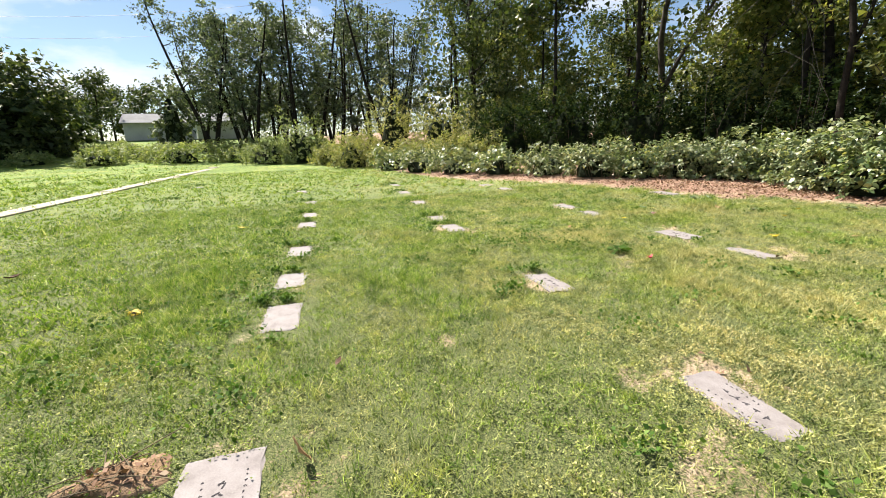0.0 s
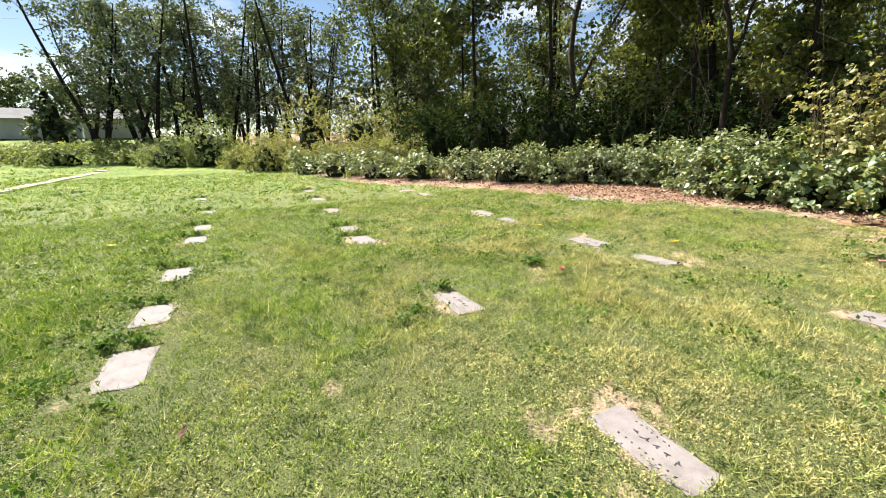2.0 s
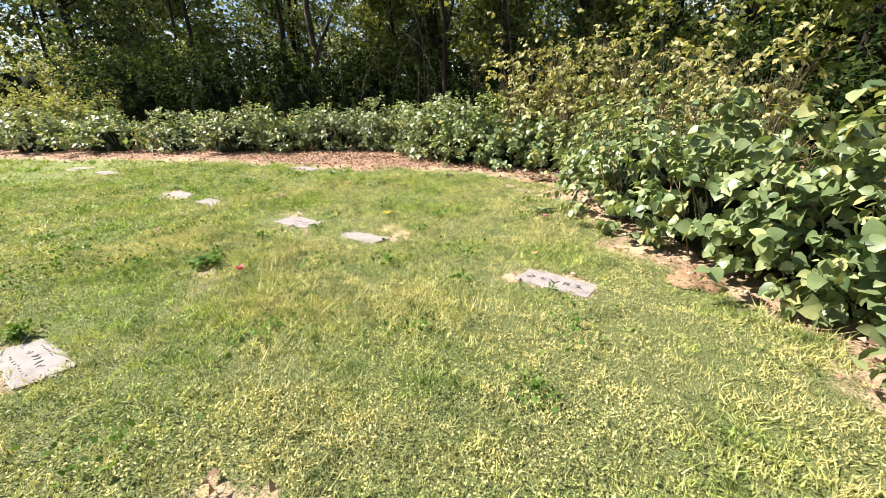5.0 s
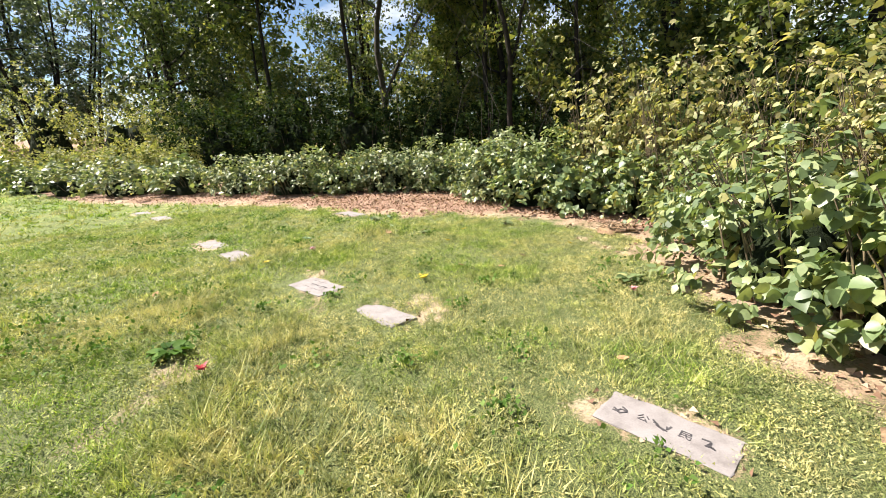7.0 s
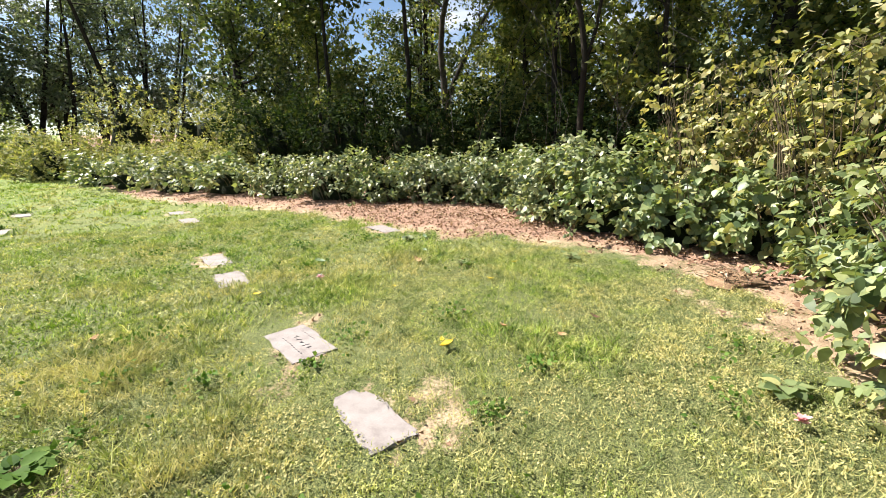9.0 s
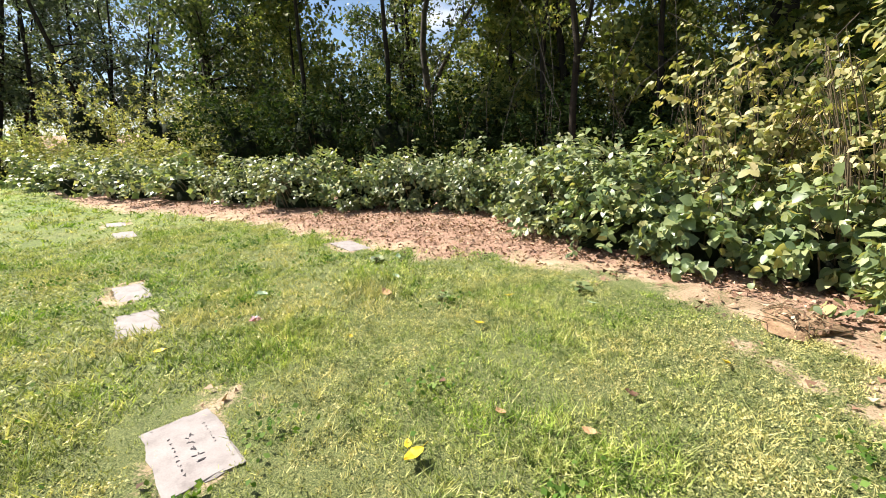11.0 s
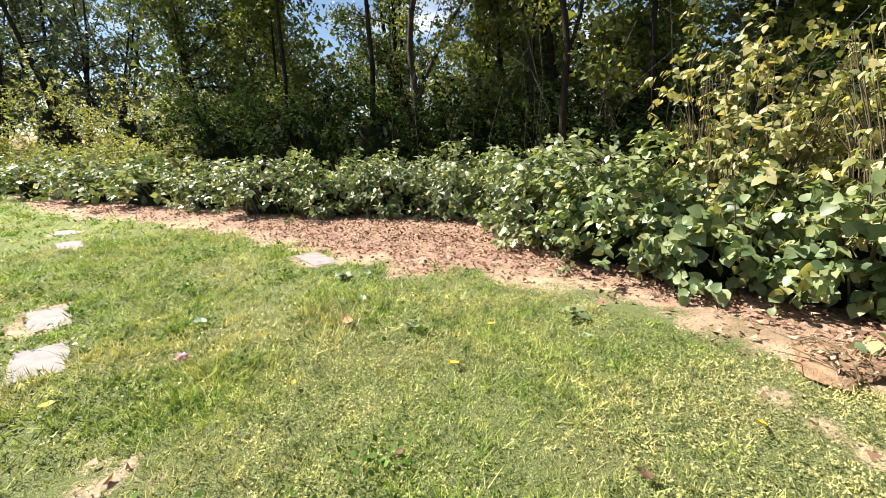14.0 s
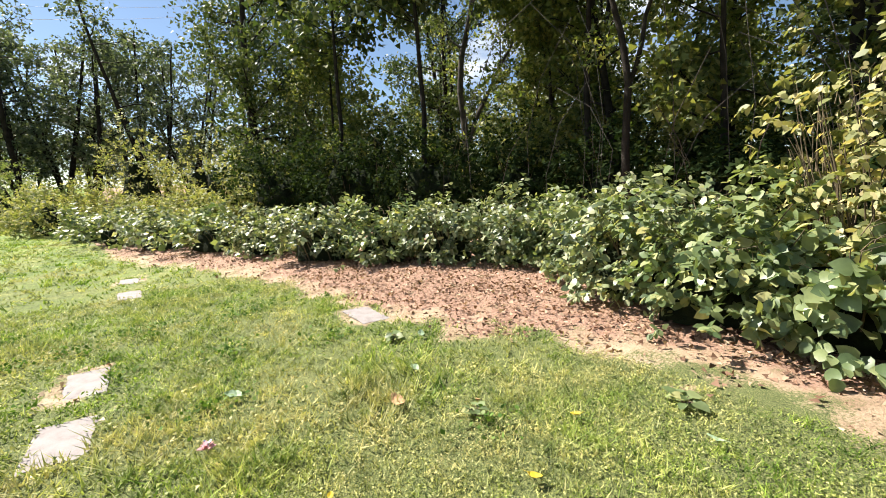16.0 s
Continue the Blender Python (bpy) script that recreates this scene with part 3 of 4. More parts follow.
for k, (sx, sy, w, hh) in enumerate(STONES):
    collar = (np.abs(GXf - sx) < w / 2 + 0.14) & (np.abs(GYf - sy) < hh / 2 + 0.14)
    inside = (np.abs(GXf - sx) < w / 2 + 0.02) & (np.abs(GYf - sy) < hh / 2 + 0.02)
    GZ = np.where(inside, gz(sx, sy) - 0.010, np.where(collar, gz(sx, sy) - 0.002 + 0.003 * wave(GXf, GYf, 16, 9), GZ))
idx = np.arange(len(GXf)).reshape(GX.shape)
gf = np.stack([idx[:-1, :-1], idx[:-1, 1:], idx[1:, 1:], idx[1:, :-1]], -1).reshape(-1, 4)
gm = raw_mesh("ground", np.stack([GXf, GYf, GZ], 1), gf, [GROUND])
shaded_thatch_v = np.clip(np.minimum.reduce([GXf + 14, 9.6 - GXf + 3, GYf + 6, 34 - GYf]) / 2.0, 0, 1) * np.clip(1.15 - GYf / 26, 0.25, 1)
for nm, val in (("soil", soil_v), ("litter", litter_v), ("shaded_thatch", shaded_thatch_v)):
    at = gm.attributes.new(nm, "FLOAT", "POINT")
    at.data.foreach_set("value", val.astype(np.float32))
tagged(new("ground", gm), "sunlit mown lawn with bare sandy soil along the shrubs", "ground", kind="structure")


def scatter(count, x0, x1, y0, y1, gen):
    return gen.uniform(x0, x1, count), gen.uniform(y0, y1, count)


def on_stone(x, y, m=0.0):
    out = np.zeros(x.shape, bool)
    for sx, sy, w, h in STONES:
        out |= (np.abs(x - sx) < w / 2 + m) & (np.abs(y - sy) < h / 2 + m)
    return out


def clear_of_stone(x, y, gen):
    """Keeps blades off the markers, but lets the lawn creep unevenly over their rims."""
    creep = 0.02 + 0.05 * np.clip(wave(x, y, 11, 41), 0, 1) * gen.random(len(x))
    out = np.ones(x.shape, bool)
    for sx, sy, w, h in STONES:
        out &= ~((np.abs(x - sx) < w / 2 - creep) & (np.abs(y - sy) < h / 2 - creep))
    return out


def grass_blades(count, area, tall, wide, gen):
    if len(area) == 3:
        x, y = area[0] + gen.normal(size=count) * area[2] * 0.5, area[1] + gen.normal(size=count) * area[2] * 0.6
    else:
        x, y = scatter(count, *area, gen)
    lead = np.arange(count) // 9 * 9
    spread = 0.6 * tall
    huddle = gen.random(count) < 0.75
    x = np.where(huddle, x[lead] + gen.normal(size=count) * spread, x)
    y = np.where(huddle, y[lead] + gen.normal(size=count) * spread, y)
    stature = gen.uniform(0.45, 1.45, count)[lead]
    bare = soil_at(x, y)
    thin = 0.82 + 0.25 * wave(x, y, 7, 23) + 0.3 * wave(x, y, 19, 24)
    keep = (gen.random(count) > np.clip((bare - 0.35) * 1.9, 0, 1.05)) & (gen.random(count) < thin) & clear_of_stone(x, y, gen) & (x < 12)
    x, y, stature = x[keep], y[keep], stature[keep]
    lush = np.clip(0.45 + 0.5 * wave(x, y, 1.6, 21) + 0.4 * wave(x, y, 6, 22) + 0.35 * wave(x, y, 16, 25), 0, 1.6)
    hgt = stature * tall * (0.35 + 1.0 * lush ** 1.5 * gen.random(len(x)) + 0.3 * gen.random(len(x)))
    a = gen.uniform(0, 6.28, len(x))
    tip = gen.normal(size=(len(x), 2)) * 0.75 * hgt[:, None]
    z = gz(x, y) - 0.012
    w = wide * gen.uniform(0.6, 1.3, len(x))
    base = np.stack([x, y, z], 1)
    side = np.stack([np.cos(a) * w, np.sin(a) * w, np.zeros(len(x))], 1)
    end = base + np.stack([tip[:, 0], tip[:, 1], hgt], 1)
    v = np.stack([base - side, base + side, end], 1)
    n = len(x)
    return v.reshape(-1, 3), (np.array([(0, 1, 2)])[None] + (np.arange(n) * 3)[:, None, None]).reshape(-1, 3)


def low_leaves(count, area, size, gen):
    x, y = scatter(count, *area, gen)
    bare = soil_at(x, y)
    weedy = 0.55 + 0.45 * wave(x, y, 1.8, 31) + 0.3 * wave(x, y, 11, 32)
    keep = (gen.random(count) > np.clip((bare - 0.3) * 1.8, 0, 1.05)) & (gen.random(count) < weedy) & clear_of_stone(x, y, gen) & (x < 12)
    x, y = x[keep], y[keep]
    p = np.stack([x, y, gz(x, y) + gen.uniform(0.0, 0.04, len(x))], 1)
    return leaves(p, gen.normal(size=(len(x), 3)) * np.array([1, 1, 0.6]) + np.array([0, 0, 0.3]), np.array([0, 0, 1.0]) + gen.normal(size=(len(x), 3)) * 0.65, size, ROUND_BIT, gen)


LUSH = [(1.4, 4.6, 0.9), (1.5, 6.4, 1.0), (3.9, 3.4, 0.8), (4.7, 4.4, 0.7), (4.4, 6.2, 1.0), (3.4, 5.6, 0.7), (6.5, 6.6, 0.7), (6.6, 7.9, 0.7), (7.2, 3.9, 0.55), (8.3, 4.6, 0.5), (-1.6, 4.0, 0.9), (-1.8, 6.0, 1.0), (4.6, 2.6, 0.6), (3.2, 2.2, 0.45)]
gg = np.random.default_rng(11)
v, f = joined([grass_blades(262000, (-2.4, 9.6, 0.3, 6.2), 0.05, 0.0036, gg), grass_blades(140000, (-5, 9.6, 6.2, 13), 0.07, 0.0068, gg), grass_blades(30000, (1.0, 6.0, -1.0, 0.3), 0.05, 0.0045, gg), grass_blades(18000, (-6, 4.6, -6, 0.3), 0.07, 0.012, gg),
               grass_blades(36000, (-6, -2.4, 0.5, 6.2), 0.06, 0.009, gg), grass_blades(55000, (-14, 7.5, 13, 32), 0.08, 0.02, gg), grass_blades(20000, (-14, -5, 6.2, 13), 0.08, 0.016, gg), grass_blades(26000, (-36, -9, 14, 48), 0.11, 0.05, gg)]
              + [grass_blades(int(5200 * r * r), (x, y, r), 0.085, 0.0048, gg) for x, y, r in LUSH])
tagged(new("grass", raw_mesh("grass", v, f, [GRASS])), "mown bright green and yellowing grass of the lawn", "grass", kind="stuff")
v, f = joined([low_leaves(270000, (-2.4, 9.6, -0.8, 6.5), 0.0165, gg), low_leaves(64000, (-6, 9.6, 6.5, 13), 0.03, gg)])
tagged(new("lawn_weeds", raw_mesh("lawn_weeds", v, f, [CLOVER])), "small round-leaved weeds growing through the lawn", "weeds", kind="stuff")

# coarse dark tufts among the markers
# dark leaves at x = -4.75 stand in for shadowed hollows of sunken markers
spots = [(-1.2, 4.9, 0.4), (-1.0, 5.9, 0.35), (-1.1, 7.7, 0.5), (-1.4, 3.4, 0.45), (-0.9, 8.4, 0.3), (2.6, 5.9, 0.3), (4.6, 6.4, 0.5), (3.4, 6.6, 0.4), (-4.75, 8.5, 0.5), (-4.75, 11.7, 0.5), (-2.6, 9.4, 0.5), (-0.7, 2.75, 0.45), (5.1, 8.6, 0.4), (5.0, 9.9, 0.4), (6.6, 7.6, 0.3), (7.9, 8.3, 0.3), (3.6, 5.4, 0.35)]
# a raised lip of turf at the far end of each sunken marker
spots += [(sx + k, sy + h / 2 + 0.09, 0.085) for sx, sy, w, h in STONES if sx < 3 and sy > 3 for k in (-0.22, 0.02)]
spots += [(sx - 0.5, sy - 0.1, 0.2) for sx, sy, w, h in STONES if sx < 3 and sy > 3]
tx, ty, tr = (np.repeat(np.array(q), 120) for q in zip(*spots))
hx, hy = gg.uniform(-3, 8.5, 90), gg.uniform(0.6, 12, 90)
tx, ty, tr = np.concatenate([tx, np.repeat(hx, 60)]), np.concatenate([ty, np.repeat(hy, 60)]), np.concatenate([tr, np.repeat(gg.uniform(0.12, 0.3, 90), 60)])
ta, td = gg.uniform(0, 6.28, len(tx)), tr * np.abs(gg.normal(size=len(tx))) * 0.95
tx, ty = tx + td * np.cos(ta), ty + td * np.sin(ta) * 0.7
keep = ~on_stone(tx, ty, 0.0) & (soil_at(tx, ty) < 0.75)
tx, ty = tx[keep], ty[keep]
tp = np.stack([tx, ty, gz(tx, ty) + gg.uniform(0.01, 0.075, len(tx))], 1)
v, f = leaves(tp, gg.normal(size=(len(tx), 3)) + np.array([0, 0, 0.4]), np.array([0, 0, 1.0]) + gg.normal(size=(len(tx), 3)) * 0.6, 0.04, KITE, gg)
tagged(new("weed_tufts", raw_mesh("weed_tufts", v, f, [TUFT])), "coarse dark green weed tufts standing above the lawn", "weeds", kind="stuff")

# fallen leaves on the bare strip
lx, ly = scatter(150000, 2.5, 14, -3, 22, gg)
lie = np.maximum(litter_at(lx, ly), 0.3 * (soil_at(lx, ly) > 0.6)) * np.clip(1.5 - 0.28 * np.maximum(edge_distance(lx, ly, BARE_EDGE), 0), 0.15, 1)
keep = gg.random(150000) < lie * np.where(ly > 12, 0.45, 1) * 0.95
keep &= ~on_stone(lx, ly, 0.02)
lx, ly = lx[keep], ly[keep]
lp = np.stack([lx, ly, gz(lx, ly) + gg.uniform(-0.02, 0.025, len(lx))], 1)
v, f = leaves(lp, gg.normal(size=(len(lx), 3)) * np.array([1, 1, 0.3]), np.array([0, 0, 1.0]) + gg.normal(size=(len(lx), 3)) * 0.6, 0.043, SPLINTER, gg, (0.3, 1.8))
tagged(new("leaf_litter", raw_mesh("leaf_litter", v, f, [LITTER])), "dry reddish brown fallen leaves on bare soil", "leaf litter", kind="stuff")

# ---- grave markers ----
def slab_mesh(w, h, t, seed):
    """A stone slab with worn, slightly uneven edges; its top lies at z = 0."""
    g = np.random.default_rng(seed)
    bm = bmesh.new()
    bmesh.ops.create_cube(bm, size=1.0)
    bmesh.ops.scale(bm, vec=(w, h, t), verts=bm.verts)
    bmesh.ops.translate(bm, vec=(0, 0, -t / 2), verts=bm.verts)
    bmesh.ops.subdivide_edges(bm, edges=[e for e in bm.edges if abs(e.verts[0].co.z - e.verts[1].co.z) < 1e-4], cuts=4, use_grid_fill=True)
    rim = [e for e in bm.edges if len(e.link_faces) == 2 and e.calc_face_angle(0) > 0.5]
    bmesh.ops.bevel(bm, geom=rim, offset=0.009, segments=2, profile=0.6, affect="EDGES")
    for vert in bm.verts:
        k = 0.009 if vert.co.z > -0.02 else 0.0
        edge = max(abs(vert.co.x) / (w / 2), abs(vert.co.y) / (h / 2))
        vert.co.x += g.normal() * k * (edge > 0.9)
        vert.co.y += g.normal() * k * (edge > 0.9)
        vert.co.z += g.normal() * 0.0006
    me = bpy.data.meshes.new("slab")
    bm.to_mesh(me)
    bm.free()
    me.materials.append(STONE)
    return me


def cut_line(parent, text, x, y, size, turn, bars=0, gen=None, width=0.3):
    """A line of cut letters, or, where it cannot be read, a row of small strokes."""
    if text:
        cu = bpy.data.curves.new("inscription", "FONT")
        cu.body, cu.size, cu.align_x, cu.align_y, cu.extrude = text, size, "CENTER", "CENTER", 0.0008
        cu.space_character = 1.35
        cu.materials.append(INK)
        ob = new("inscription", cu)
        ob.parent = parent
        ob.matrix_basis = pose(x, y, 0.0018, 0, 0, turn)
        return ob
    bm = bmesh.new()
    m = pose(x, y, 0.0, 0, 0, turn)
    for i in range(bars):
        cx = (i + 0.5) / bars * width - width / 2 + gen.normal() * 0.002
        for j in range(3):
            a, q = gen.uniform(0, 3.14), size * gen.uniform(0.3, 0.8)
            made = bmesh.ops.create_cube(bm, size=1.0, matrix=m @ pose(cx + gen.normal() * size * 0.15, gen.normal() * size * 0.2, 0.0015, 0, 0, math.degrees(a)) @ Matrix.Diagonal((q, size * 0.13, 0.0030, 1)))
    me = bpy.data.meshes.new("inscription")
    bm.to_mesh(me)
    bm.free()
    me.materials.append(INK)
    return tagged(part(parent, "inscription", me), kind="stuff")


for i, (sx, sy, w, h) in enumerate(STONES):
    g = np.random.default_rng(300 + i)
    mk = tagged(new("grave_marker"), "flat pale pinkish stone grave marker sunk level with the lawn", "grave marker", "grave markers in the lawn")
    sunk = 0.001 if sx > -3 else -0.012
    mk.matrix_basis = pose(sx, sy, float(gz(sx, sy)) + sunk, g.normal() * 0.8, g.normal() * 0.8, g.normal() * 1.6)
    part(mk, "slab", slab_mesh(w, h, 0.10, 300 + i))
    if (sx, sy) == (5.62, 1.65):
        for q, ch in enumerate((None, "公", None, "民", None)):
            yy = 0.235 - 0.112 * q
            cut_line(mk, ch, 0.0, yy, 0.075, -90, 2, g, 0.06)
    elif (round(sx, 2), round(sy, 2)) in ((2.37, 1.69), (5.71, 5.53), (-0.63, 1.86), (2.45, 4.13)):
        cut_line(mk, None, 0.02, -0.03, 0.05, -90, 5, g, h * 0.5)
        cut_line(mk, None, -0.075, -0.04, 0.02, -90, 9, g, h * 0.62)
        cut_line(mk, None, w * 0.32, 0.06, 0.016, -90, 7, g, h * 0.4)

# the concrete walk on the far side of the lawn, cast in bays
walk_way = tagged(new("walkway"), "narrow pale concrete walk running along the lawn", "walkway", kind="structure")
for i in range(24):
    y0 = 6 + i * 1.5
    cx = -8.65 - 0.006 * (y0 - 14)
    bm = bmesh.new()
    bmesh.ops.create_cube(bm, size=1.0)
    bmesh.ops.scale(bm, vec=(0.66, 1.47, 0.10), verts=bm.verts)
    bmesh.ops.bevel(bm, geom=list(bm.edges), offset=0.012, segments=1, affect="EDGES")
    me = bpy.data.meshes.new("concrete_bay")
    bm.to_mesh(me)
    bm.free()
    me.materials.append(CONCRETE)
    bay = part(walk_way, "concrete_bay", me)
    bay.matrix_basis = pose(cx, y0 + 0.75, float(gz(cx, y0 + 0.75)) - 0.012, 0, 0, 0)

# ---- hedge of broad-leaved shrubs in front of the wood ----
HEDGE_ROW = [(4.6, 27.5, 1.5, 1.2), (5.7, 24.2, 1.5, 1.1), (6.9, 20.8, 1.4, 1.0), (8.0, 18.0, 1.25, 1.05), (9.0, 15.6, 1.2, 1.1), (9.6, 13.3, 1.1, 1.15), (10.5, 12.0, 1.0, 1.15),
             (11.5, 11.1, 1.0, 1.15), (12.4, 10.1, 1.0, 1.2), (12.9, 9.2, 1.0, 1.2), (12.5, 8.0, 1.0, 1.35), (11.7, 7.0, 1.0, 1.38), (11.3, 5.9, 1.05, 1.34)]
for i, (x, y, r, h) in enumerate(HEDGE_ROW):
    near = y < 16
    shrub("hedge_shrub", "dense green broad-leaved shrub with pale flower spikes", x, y, r, r, h, 4400 if near else 2000, 0.125 if near else 0.19, HEDGE if i % 3 else KNOT, OVAL if near else KITE, 500 + i, 0.6, 16, "hedge of shrubs along the wood", spikes=22 if near else 6, ragged=0.27, skirt=0.85)

# large-leaved bushes that come close to the walked line, and the tall yellowing ones behind them
BUSHES = [(11.3, 4.9, 0.9, 1.1, 0.125), (11.4, 3.7, 0.85, 1.05, 0.125), (10.5, 2.45, 0.88, 1.15, 0.12), (9.35, 1.9, 0.92, 1.4, 0.115), (8.2, 1.33, 0.95, 1.45, 0.12), (7.45, 0.4, 0.95, 1.45, 0.125), (6.6, -0.55, 0.92, 1.45, 0.13),
          (5.75, -1.35, 0.92, 1.4, 0.13), (4.6, -1.45, 0.88, 1.3, 0.135), (3.5, -1.42, 0.88, 1.25, 0.135)]
for i, (x, y, r, h, size) in enumerate(BUSHES):
    shrub("large_leaved_bush", "bush with large drooping heart-shaped green leaves", x, y, r, r, h, 2300, size, KNOT, BROAD_TRI if i in (0, 1, 5, 6) else OVAL, 600 + i, 0.9, 26, "large-leaved bushes beside the lawn", spikes=18, ragged=0.26, skirt=0.3)
for i, (x, y, r, h) in enumerate([(12.3, 4.8, 1.0, 2.75), (11.8, 3.2, 1.1, 2.75), (11.1, 1.6, 1.1, 2.45), (10.2, 0.5, 1.0, 2.1)]):
    shrub("yellowing_bush", "tall thin-stemmed bush with yellowing autumn leaves", x, y, r, r, h, 4200, 0.108, AUTUMN, OVAL, 650 + i, 1.0, 70, "yellowing bushes at the edge of the wood", spikes=36, ragged=0.3, core=False, cane=0.010)

# thin dead vines and bare twigs hanging at the edge of the wood
g = np.random.default_rng(77)
items = []
for i in range(26):
    x, y = 16.4 + g.normal() * 1.2, 9.0 + g.normal() * 3.0
    top, foot = g.uniform(3.0, 7.0), g.uniform(0.2, 2.0)
    a = g.uniform(0, 6.28)
    sway = np.array([math.cos(a), math.sin(a), 0]) * g.uniform(0.8, 2.6)
    q0 = np.array([x, y, top])
    q3 = np.array([x, y, foot]) + sway
    items.append(([q0, q0 * 0.7 + q3 * 0.3 + sway * 0.4, q0 * 0.3 + q3 * 0.7 + sway * 0.35, q3], [0.009, 0.009, 0.008, 0.005]))
v, f = tubes(items, 4)
tagged(new("hanging_vines", raw_mesh("hanging_vines", v, f, [BARK_PALE])), "thin dry vines and bare twigs hanging at the wood's edge", "vines", kind="stuff")

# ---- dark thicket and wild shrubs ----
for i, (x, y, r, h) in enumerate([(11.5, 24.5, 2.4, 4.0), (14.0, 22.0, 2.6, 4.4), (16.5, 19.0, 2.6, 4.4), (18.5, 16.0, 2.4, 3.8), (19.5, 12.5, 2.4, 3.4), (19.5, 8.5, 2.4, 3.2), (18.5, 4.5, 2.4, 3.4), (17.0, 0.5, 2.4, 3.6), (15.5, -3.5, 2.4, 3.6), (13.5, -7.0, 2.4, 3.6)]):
    shrub("thicket_shrub", "dense shrub, leaves coloured dark for the shade of the trees", x, y, r, r, h, 4800, 0.21, THICKET_SHADE, SPLINTER, 700 + i, 0.4, 12, "shaded thicket under the trees", ragged=0.18)
for i, (x, y, r, h, mat) in enumerate([(2.6, 33, 1.9, 2.7, WILD), (5.0, 31, 1.6, 1.7, WILD), (6.8, 29, 1.5, 1.7, WILD), (8.3, 27, 1.5, 1.7, WILD), (6.3, 36.5, 2.4, 6.2, WILD), (9.6, 33.5, 2.4, 5.0, WILD), (12.2, 30.5, 2.2, 4.3, WILD), (9.0, 23.5, 1.4, 1.6, WILD),
                                       (-1.5, 43, 2.2, 4.6, VINE), (-4.5, 44, 2.5, 2.2, VINE), (1.0, 38, 1.6, 1.6, WILD), (4, 40, 2, 2.4, WILD)]):
    shrub("wild_shrub", "overgrown pale green shrub tangled with vines", x, y, r, r, h, 5200, 0.155, mat, SPLINTER, 750 + i, 0.4, 12, "wild shrubs beyond the lawn", ragged=0.25)
g = np.random.default_rng(88)
for i in range(20):
    x, y = -34 + 1.75 * i + g.normal(), 47 + g.uniform(0, 13) - 0.1 * i
    shrub("vine_mound", "low mound of scrub overgrown with vines", x, y, g.uniform(1.8, 3.2), g.uniform(1.4, 2.4), g.uniform(0.9, 1.9), 1800, 0.24, VINE, SPLINTER, 780 + i, 0.3, 0, "vine mounds at the far edge of the lawn", ragged=0.2)

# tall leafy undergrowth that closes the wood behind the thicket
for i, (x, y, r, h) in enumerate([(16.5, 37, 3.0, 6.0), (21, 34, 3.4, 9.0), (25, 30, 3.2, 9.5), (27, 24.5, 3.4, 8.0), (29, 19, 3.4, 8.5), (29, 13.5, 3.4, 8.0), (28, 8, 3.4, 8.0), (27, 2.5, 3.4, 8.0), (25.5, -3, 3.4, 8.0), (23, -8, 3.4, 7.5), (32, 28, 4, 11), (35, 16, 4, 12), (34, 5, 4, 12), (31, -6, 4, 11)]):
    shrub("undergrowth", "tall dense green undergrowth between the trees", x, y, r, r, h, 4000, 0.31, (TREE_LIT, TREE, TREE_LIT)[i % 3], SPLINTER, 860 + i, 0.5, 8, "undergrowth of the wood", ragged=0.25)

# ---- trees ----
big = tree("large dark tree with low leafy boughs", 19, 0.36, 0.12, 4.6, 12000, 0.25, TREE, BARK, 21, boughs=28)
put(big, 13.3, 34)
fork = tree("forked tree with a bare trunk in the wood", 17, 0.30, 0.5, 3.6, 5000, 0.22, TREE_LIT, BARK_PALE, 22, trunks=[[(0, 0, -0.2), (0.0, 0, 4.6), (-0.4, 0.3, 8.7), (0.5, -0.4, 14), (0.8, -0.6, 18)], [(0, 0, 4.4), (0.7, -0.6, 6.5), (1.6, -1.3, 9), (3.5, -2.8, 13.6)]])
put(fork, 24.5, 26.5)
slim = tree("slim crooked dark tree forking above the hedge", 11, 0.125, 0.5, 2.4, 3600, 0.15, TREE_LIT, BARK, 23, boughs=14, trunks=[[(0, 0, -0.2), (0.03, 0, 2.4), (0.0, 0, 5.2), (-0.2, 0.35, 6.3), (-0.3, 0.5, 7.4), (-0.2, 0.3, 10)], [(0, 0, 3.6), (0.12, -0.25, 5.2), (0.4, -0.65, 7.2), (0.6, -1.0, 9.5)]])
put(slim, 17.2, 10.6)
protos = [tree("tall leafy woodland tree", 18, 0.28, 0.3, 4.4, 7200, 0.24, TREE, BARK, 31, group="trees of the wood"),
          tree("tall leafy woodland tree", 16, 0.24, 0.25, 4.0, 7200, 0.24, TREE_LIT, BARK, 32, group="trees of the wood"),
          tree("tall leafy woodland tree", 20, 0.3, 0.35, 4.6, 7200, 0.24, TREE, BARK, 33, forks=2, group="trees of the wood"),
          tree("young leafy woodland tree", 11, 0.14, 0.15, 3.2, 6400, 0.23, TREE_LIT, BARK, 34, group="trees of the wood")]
spots = [(17.5, 42), (26, 20), (31, 21), (18, 38), (30, 24), (24, 15), (28, 12), (33, 17), (25, 7), (30, 4), (36, 9), (24, 1), (29, -4), (36, -2), (22, -5), (26, -11), (34, -12),
         (36, 24), (21, 46), (40, 30), (15, 45), (29, 36), (25.5, 30.5), (23, 17.5), (21, 9.5), (21.5, 4), (19.5, -2), (17.5, -7.5), (16, 28.5)]
